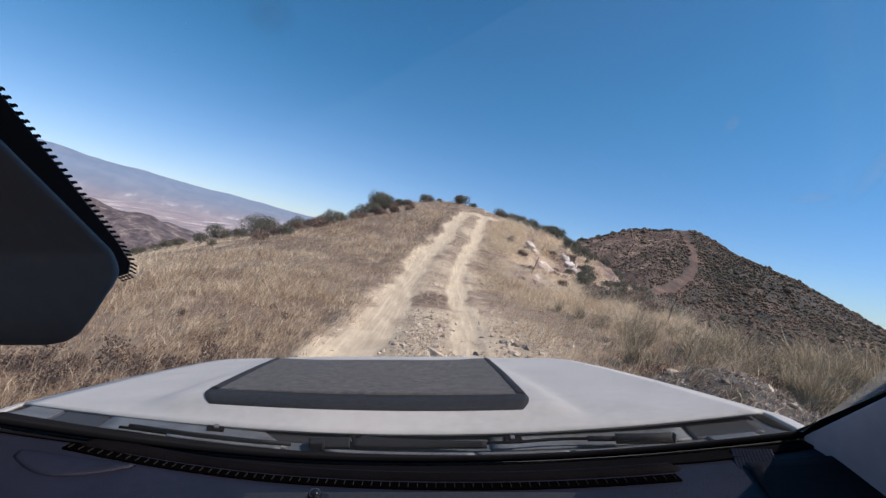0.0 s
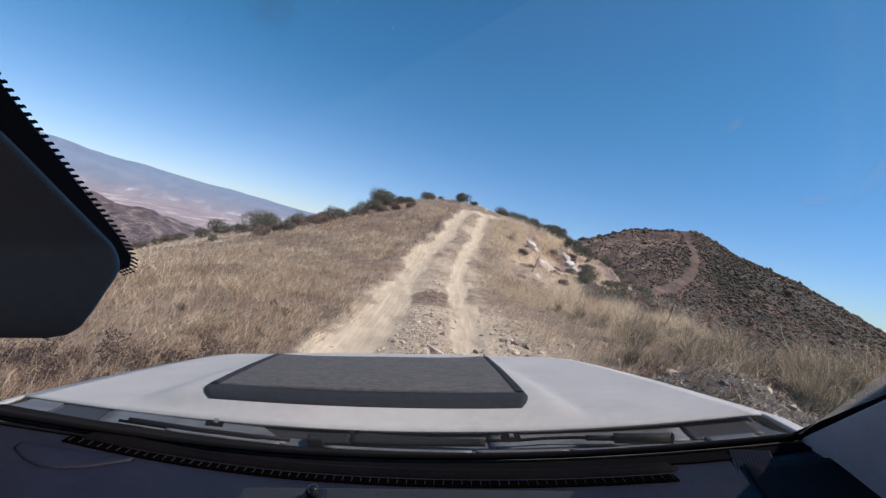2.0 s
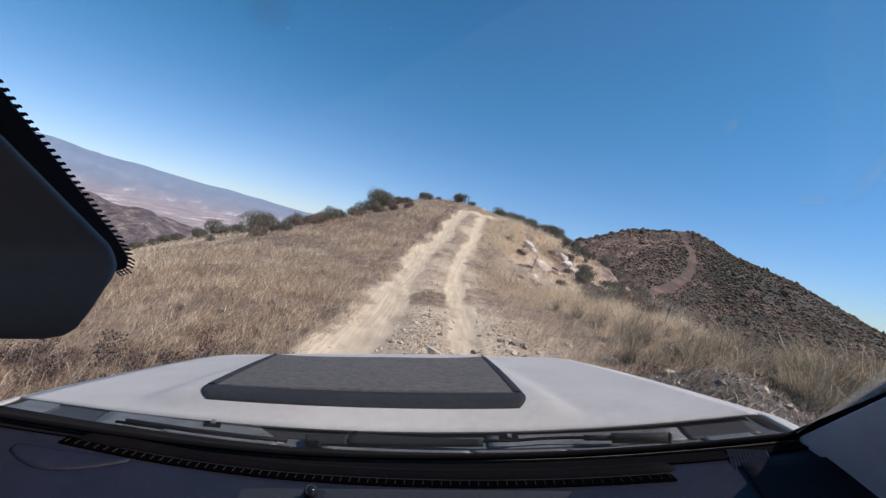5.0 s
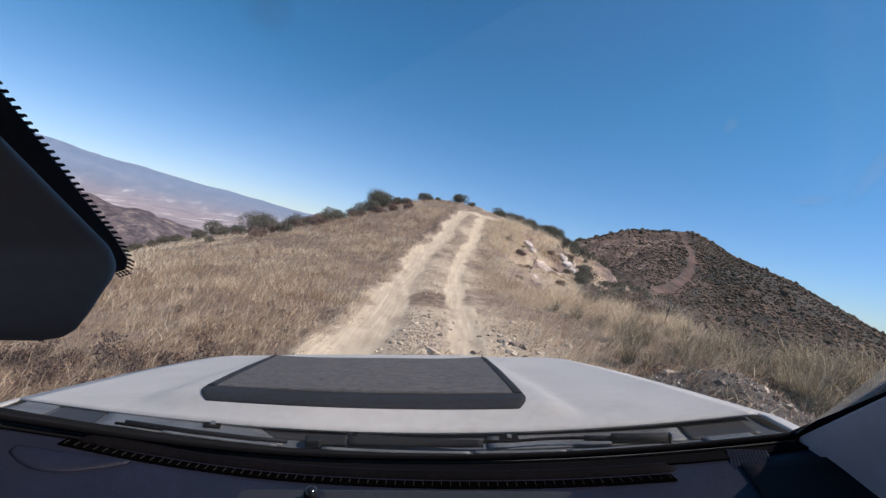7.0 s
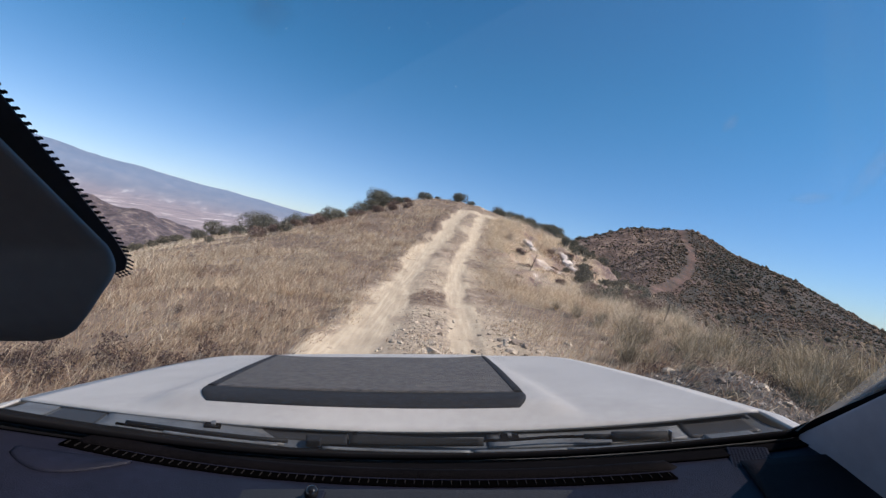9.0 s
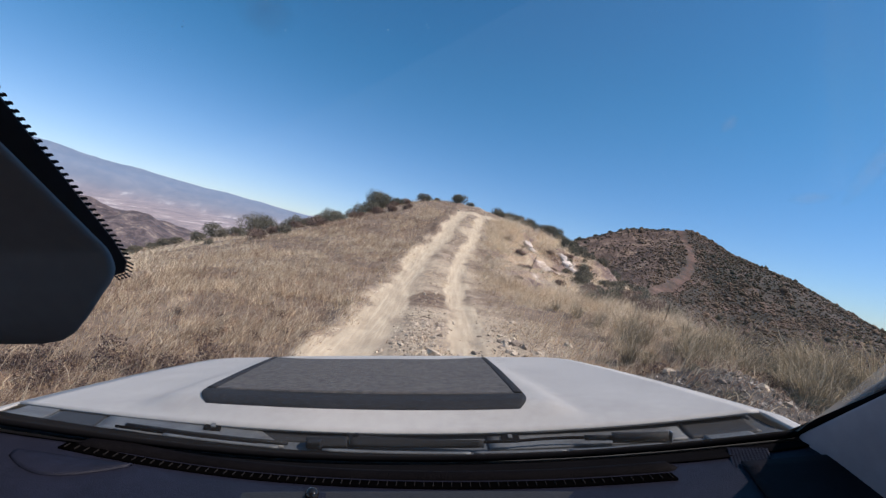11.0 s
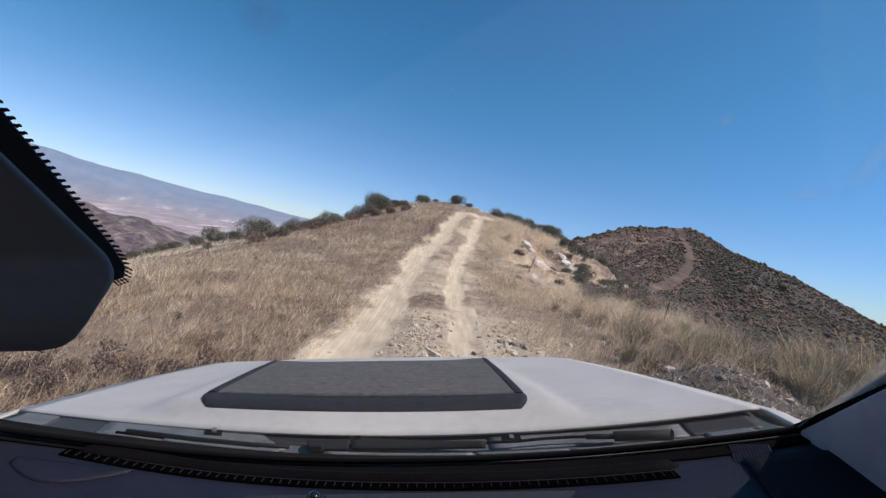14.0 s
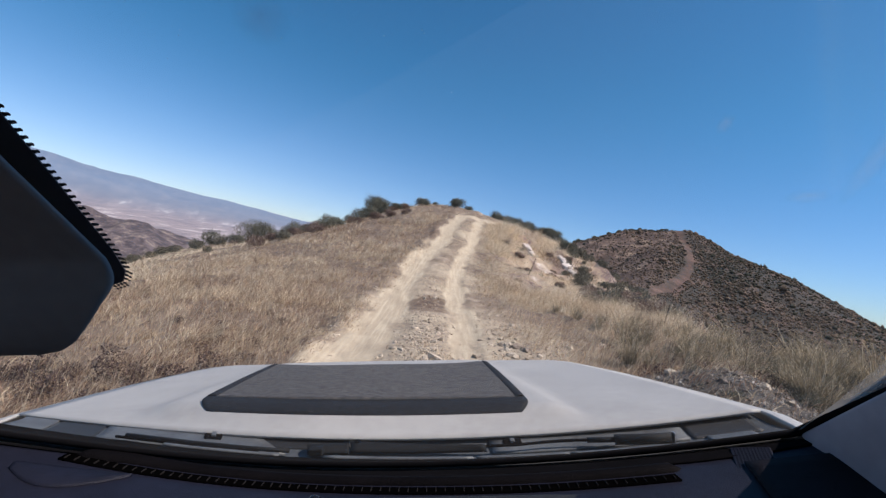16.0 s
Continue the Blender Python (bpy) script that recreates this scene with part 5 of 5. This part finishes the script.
def make_bush(seed, wide, high, count, size, label, limbs=5, material=None, name="bush"):
    r = random.Random(seed)
    ob = thing(name, Matrix(), label, name.split("_")[-1], "bushes on the ridge")
    lobes = []
    for i in range(7):
        a, k = r.uniform(0, 6.28), r.uniform(0.05, 0.32) * wide
        rad = r.uniform(0.20, 0.30) * wide
        lobes.append((math.cos(a) * k, math.sin(a) * k, r.uniform(0.30, 0.52) * high, rad, min(1.0, 0.46 * high / rad)))
    v, t, tone = leaf_cloud(lobes, count, size, seed)
    crown = new("crown", fast_mesh("crown", v, t, material or M_LEAF, tone))
    crown.parent = ob
    for lx, ly, lz, _, _ in lobes[:limbs]:
        part("limb", tube_bm([(lx * 0.05, ly * 0.05, -0.1), (lx * 0.35, ly * 0.3, lz * 0.45), (lx * 0.9, ly * 0.9, lz * 1.05)], 0.035 * wide / 2, 6, 0.35), M_BARK, ob)
    return ob


def brow(slope, near=24, far=70):
    """The place on the skyline in the direction x = slope * y."""
    y = np.linspace(near, far, 150)
    k = int(np.argmax((land(slope * y, y) - EYE) / y))
    return slope * float(y[k]), float(y[k])


def put(ob, x, y, s=1.0, turn=0.0, first=False):
    m = pose(x, y, land_at(x, y) - 0.04, 0, 0, turn) @ Matrix.Scale(s, 4)
    if first:
        ob.matrix_world = m
        return ob
    return copy_thing(ob, m)


big = make_bush(3, 4.0, 1.7, 15000, 0.042, "dense dark green rounded bush on the ridge top", 6)
put(big, *brow(-0.160), 1.0, 20, True)
wide = make_bush(8, 4.6, 2.2, 16000, 0.042, "broad grey green scrub oak at the field edge", 6)
put(wide, *brow(-0.43, 30), 1.0, 0, True)
mid = make_bush(12, 1.8, 0.95, 3600, 0.042, "small dark green bush in dry grass", 4)
put(mid, *brow(-0.066), 0.9, 0, True)
airy = make_bush(21, 1.9, 1.3, 1700, 0.045, "thin open grey green shrub with bare stems", 5)
put(airy, *brow(-0.205), 1.0, 0, True)
for k, s in ((0.014, 1.15), (-0.251, 1.0), (-0.12, 0.8), (0.04, 0.6), (-0.31, 0.7), (-0.47, 1.0), (0.205, 0.6), (0.23, 0.7), (0.262, 0.7), (-0.18, 1.2), (-0.036, 0.45), (0.24, 0.6)):
    put(mid, *brow(k), s, k * 7700)
for k, s in ((-0.27, 0.9), (-0.34, 0.8), (-0.36, 0.7), (-0.29, 0.7), (-0.525, 1.3), (-0.50, 0.8), (-0.56, 0.9), (0.215, 0.5), (-0.225, 0.8)):
    put(airy, *brow(k, 28), s, k * 5100)
dead = make_bush(27, 1.5, 0.8, 1500, 0.05, "low reddish brown dried buckwheat shrub", 4, M_HEATH)
put(dead, *brow(-0.30), 0.9, 0, True)
for k in range(30):
    x, y = brow(random.uniform(-0.46, -0.08), 26, 60)
    put(dead, x + random.uniform(-1, 1), y - random.uniform(0.5, 6), random.uniform(0.4, 0.95), random.uniform(0, 360))
low = make_bush(31, 1.4, 0.7, 1500, 0.042, "low olive grey sagebrush beside dry grass", 3, M_SAGE)
put(low, *brow(-0.60), 1.0, 0, True)
for k in range(34):
    x, y = brow(random.uniform(-0.72, -0.38), 22, 60)
    put(low, x + random.uniform(-1.5, 1.5), y + random.uniform(-4, 2), random.uniform(0.5, 1.2), random.uniform(0, 360))
for k in range(12):
    x, y = brow(0.18 + 0.10 * k / 11, 20, 50)
    put(mid, x + random.uniform(-0.3, 0.3), y + random.uniform(-0.8, 0.4), random.uniform(0.35, 0.6), k * 40)
for k in range(16):
    x, y = brow(0.28 + 0.20 * k / 15, 10, 40)
    put(low, x + random.uniform(-0.2, 0.2), y + random.uniform(-0.5, 1.0), random.uniform(0.5, 0.95), k * 70)
for k in range(12):
    y = random.uniform(17, 30)
    put(dead, float(track_x(np.array(y))) + random.uniform(3.2, 6.5), y, random.uniform(0.25, 0.55), k * 50)
for k in range(60):
    y = random.uniform(15.0, 31)
    put((low, dead, low)[k % 3], 5.4 + 0.19 * max(0, y - 17) + random.uniform(0, 2.6), y, random.uniform(0.25, 0.55) + 0.40 * (y < 24), k * 61)
for k in range(44):
    x, y = brow(0.125 + 0.17 * k / 43, 24, 45)
    put(mid if k % 3 else airy, x + random.uniform(-0.5, 0.3), y + random.uniform(-1.2, 0.4), random.uniform(0.35, 0.62), k * 47)
for k in range(7):
    x, y = random.choice(((4.2, 28.0), (6.2, 27.5), (6.0, 22.5), (5.4, 20.0)))
    put(dead, x + random.gauss(0, 0.5), y + random.gauss(0, 1.0), random.uniform(0.3, 0.6), k * 83)

for k in range(46):
    x, y = brow(0.10 + 0.19 * k / 45, 24, 60)
    put((mid, low, airy, low)[k % 4], x + random.uniform(-0.4, 0.3), y + random.uniform(-0.8, 0.3), random.uniform(0.45, 0.8), k * 59)

green_weed = make_bush(51, 0.7, 0.42, 750, 0.017, "low dusty green weed on the spoil pile", 4, None, "green_weed")
green_weed["group"] = "green weeds round the spoil pile"
put(green_weed, 4.5, 3.9, 0.7, 0, True)
for k in range(12):
    a = random.uniform(0, 6.28)
    put(green_weed, 4.3 + 0.9 * math.cos(a) + random.gauss(0, 0.25), 4.3 + 0.8 * math.sin(a) + random.gauss(0, 0.25), random.uniform(0.3, 0.65), k * 61)
for k in range(84):
    y = random.uniform(4.0, 8.5)
    put(green_weed, random.uniform(4.3, 6.5), y, random.uniform(0.5, 1.05), k * 47)
for k in range(14):
    put(green_weed, random.uniform(2.4, 3.4), random.uniform(3.0, 5.0), random.uniform(0.3, 0.6), k * 71)
M_FORB = plant_material("dry_forb", [(0.0, (0.055, 0.038, 0.038)), (0.4, (0.095, 0.065, 0.058)), (0.8, (0.16, 0.11, 0.088)), (1.0, (0.24, 0.17, 0.13))])
forb = make_bush(71, 0.6, 0.36, 420, 0.016, "dark reddish brown dried forb among straw grass", 4, M_FORB, "dried_forb")
forb["group"] = "dried forbs in the grass"
put(forb, -3.0, 3.6, 1.0, 0, True)
for k in range(84):
    y = random.uniform(2.6, 6.2)
    put(forb, -random.uniform(1.0 + 0.25 * y, 1.25 * y + 0.6), y, random.uniform(0.6, 1.25), k * 57)
for k in range(24):
    y = random.uniform(5.4, 9.5)
    put(forb, -random.uniform(2.2, 1.0 * y), y, random.uniform(0.4, 0.8), k * 91)
for k in range(30):
    y = random.uniform(5.4, 10.5)
    put(forb, random.uniform(3.0, 5.6) + 0.1 * (y - 5), y, random.uniform(0.35, 0.8), k * 37)

# ---- scrub on the far hill ----
def build_scrub():
    n = 330000
    x, y = rng.uniform(10, 300, n), rng.uniform(62, 290, n)
    cr = cross_track(x, y)
    dense = np.where(x - 115 > (y - 220) * 0.62, 0.95, 0.62)
    keep = (rng.uniform(0, 1, n) < dense * (0.30 + 0.8 * ease(fractal(x, y, 34, 4, 101), -0.5, 0.5))) & ~(np.abs(cr) < 1.7) & (land(x, y) > -42)
    x, y = x[keep][:100000], y[keep][:100000]
    n = len(x)
    bv = np.array([(1, 0, 0), (-1, 0, 0), (0, 1, 0), (0, -1, 0), (0, 0, 1), (0, 0, -1)], float)
    bt = np.array([(0, 2, 4), (2, 1, 4), (1, 3, 4), (3, 0, 4), (2, 0, 5), (1, 2, 5), (3, 1, 5), (0, 3, 5)])
    k = len(bv)
    turn = rng.uniform(0, 1.57, n)
    s = np.exp(rng.normal(-1.25, 0.5, n)) * np.where(x - 115 > (y - 220) * 0.62, 1.05, 0.85) * np.clip(np.hypot(x, y) / 190, 0.55, 1.1)
    jit = rng.uniform(0.35, 1.5, (n, k, 1))
    v = bv[None] * jit * s[:, None, None]
    v[..., 2] *= 0.8
    v = np.stack([v[..., 0] * np.cos(turn)[:, None] - v[..., 1] * np.sin(turn)[:, None], v[..., 0] * np.sin(turn)[:, None] + v[..., 1] * np.cos(turn)[:, None], v[..., 2]], -1)
    v = v + np.stack([x, y, land(x, y) + 0.25 * s], -1)[:, None]
    tris = (np.arange(n)[:, None, None] * k + bt[None]).reshape(-1, 3)
    green = np.where(x - 115 > (y - 220) * 0.62, 0.28, 0.42) + 0.28 * fractal(x, y, 26, 4, 111) + rng.normal(0, 1, n) * np.where(x - 115 > (y - 220) * 0.62, 0.12, 0.24)
    return tagged(new("chaparral", fast_mesh("chaparral", v.reshape(-1, 3), tris, M_SCRUB, np.repeat(np.clip(green, 0, 1), k))), "dark green chaparral covering the far hill", "scrub", kind="stuff")


build_scrub()
tree = make_bush(44, 3.0, 3.6, 600, 0.22, "small dark oak on the far hill crest", 4, None, "tree")
tree["group"] = "trees on the far hill"
put(tree, 66, 243, 1.0, 0, True)
for k in range(44):
    t = k / 43
    put(tree, 66 + 46 * t + random.uniform(-2, 2), 243 - 20 * t + random.uniform(-3, 3), random.uniform(0.35, 0.95) * (1.25 - 0.5 * t), random.uniform(0, 360))

for k in range(14):
    put(tree, 96 + 0.9 * k + random.uniform(-0.5, 0.5), 228.5 - 0.35 * k + random.uniform(-1, 1), random.uniform(0.35, 0.5), k * 40)
PALE = [rock_mesh(k + 20, mat("pale_rock", (0.72, 0.635, 0.555), 0.9, vary=0.2, size=4, bump=1.0, bump_size=7, spec=0.1, second=(0.46, 0.375, 0.315))) for k in range(3)]
for x0, y0, x1, y1, n in ((5.15, 28.9, 5.5, 27.6, 5), (7.35, 28.6, 7.45, 25.6, 8)):
    for k in range(n):
        t = k / (n - 1)
        x, y, long = x0 + (x1 - x0) * t + random.gauss(0, 0.10), y0 + (y1 - y0) * t, random.uniform(0.7, 1.15)
        fall = math.degrees(math.atan2(land_at(x, y) - land_at(x + 0.3, y - 0.6), 0.67))
        ob = new("outcrop", PALE[k % 3])
        ob.matrix_world = pose(x, y, land_at(x, y) + 0.14, 0, 0, -63) @ pose(0, 0, 0, 0, fall, 0) @ Matrix.Diagonal((long * 1.15, long * 0.8, long * 0.6, 1))
        tagged(ob, "pale pinkish rock slab on the eroded bank", "rock", "outcrops on the bank")
for x, y, s in ((8.2, 25.5, 0.8), (8.4, 22.5, 0.7), (8.8, 21.6, 0.9), (8.6, 19.5, 0.6)):
    put(low, x, y, s, x * 333)
stake = thing("stake", pose(4.0, 20.0, land_at(4.0, 20.0) - 0.05, 6, 14, 0), "thin leaning wooden stake in dry grass", "stake")
part("stick", tube_bm([(0, 0, 0), (0.01, 0, 0.4), (0.0, 0.01, 0.85)], 0.018, 7, 0.8), M_BARK, stake)

netting = thing("wire_netting", pose(6.9, 13.2, land_at(6.9, 13.2) - 0.03, 0, 8, 25), "sagging rusty wire netting on a leaning post", "netting")
part("post", tube_bm([(0, 0, 0), (0.02, 0, 0.35), (0.05, 0.01, 0.7)], 0.018, 8), M_BARK, netting)
M_WIRE = mat("rusty_wire", (0.22, 0.18, 0.15), 0.6, metal=0.6, vary=0.3)
for i in range(9):
    part("wire", tube_bm([(0.02 + 0.09 * k, 0.03 * math.sin(k * 0.9 + i), 0.06 + 0.065 * i - 0.02 * k) for k in range(9)], 0.003, 4), M_WIRE, netting)
for i in range(8):
    part("wire", tube_bm([(0.05 + 0.09 * i, 0.03 * math.sin(i * 0.9 + k), 0.06 + 0.065 * k - 0.02 * i) for k in range(9)], 0.003, 4), M_WIRE, netting)
scatter_rocks(34, (3.95, 6.9), (0.45, 0.35), 0.13, PILE_ROCKS + DARK_ROCKS[:1], "brown earth clod heaped in thin dry grass", "clods beside the spoil pile")
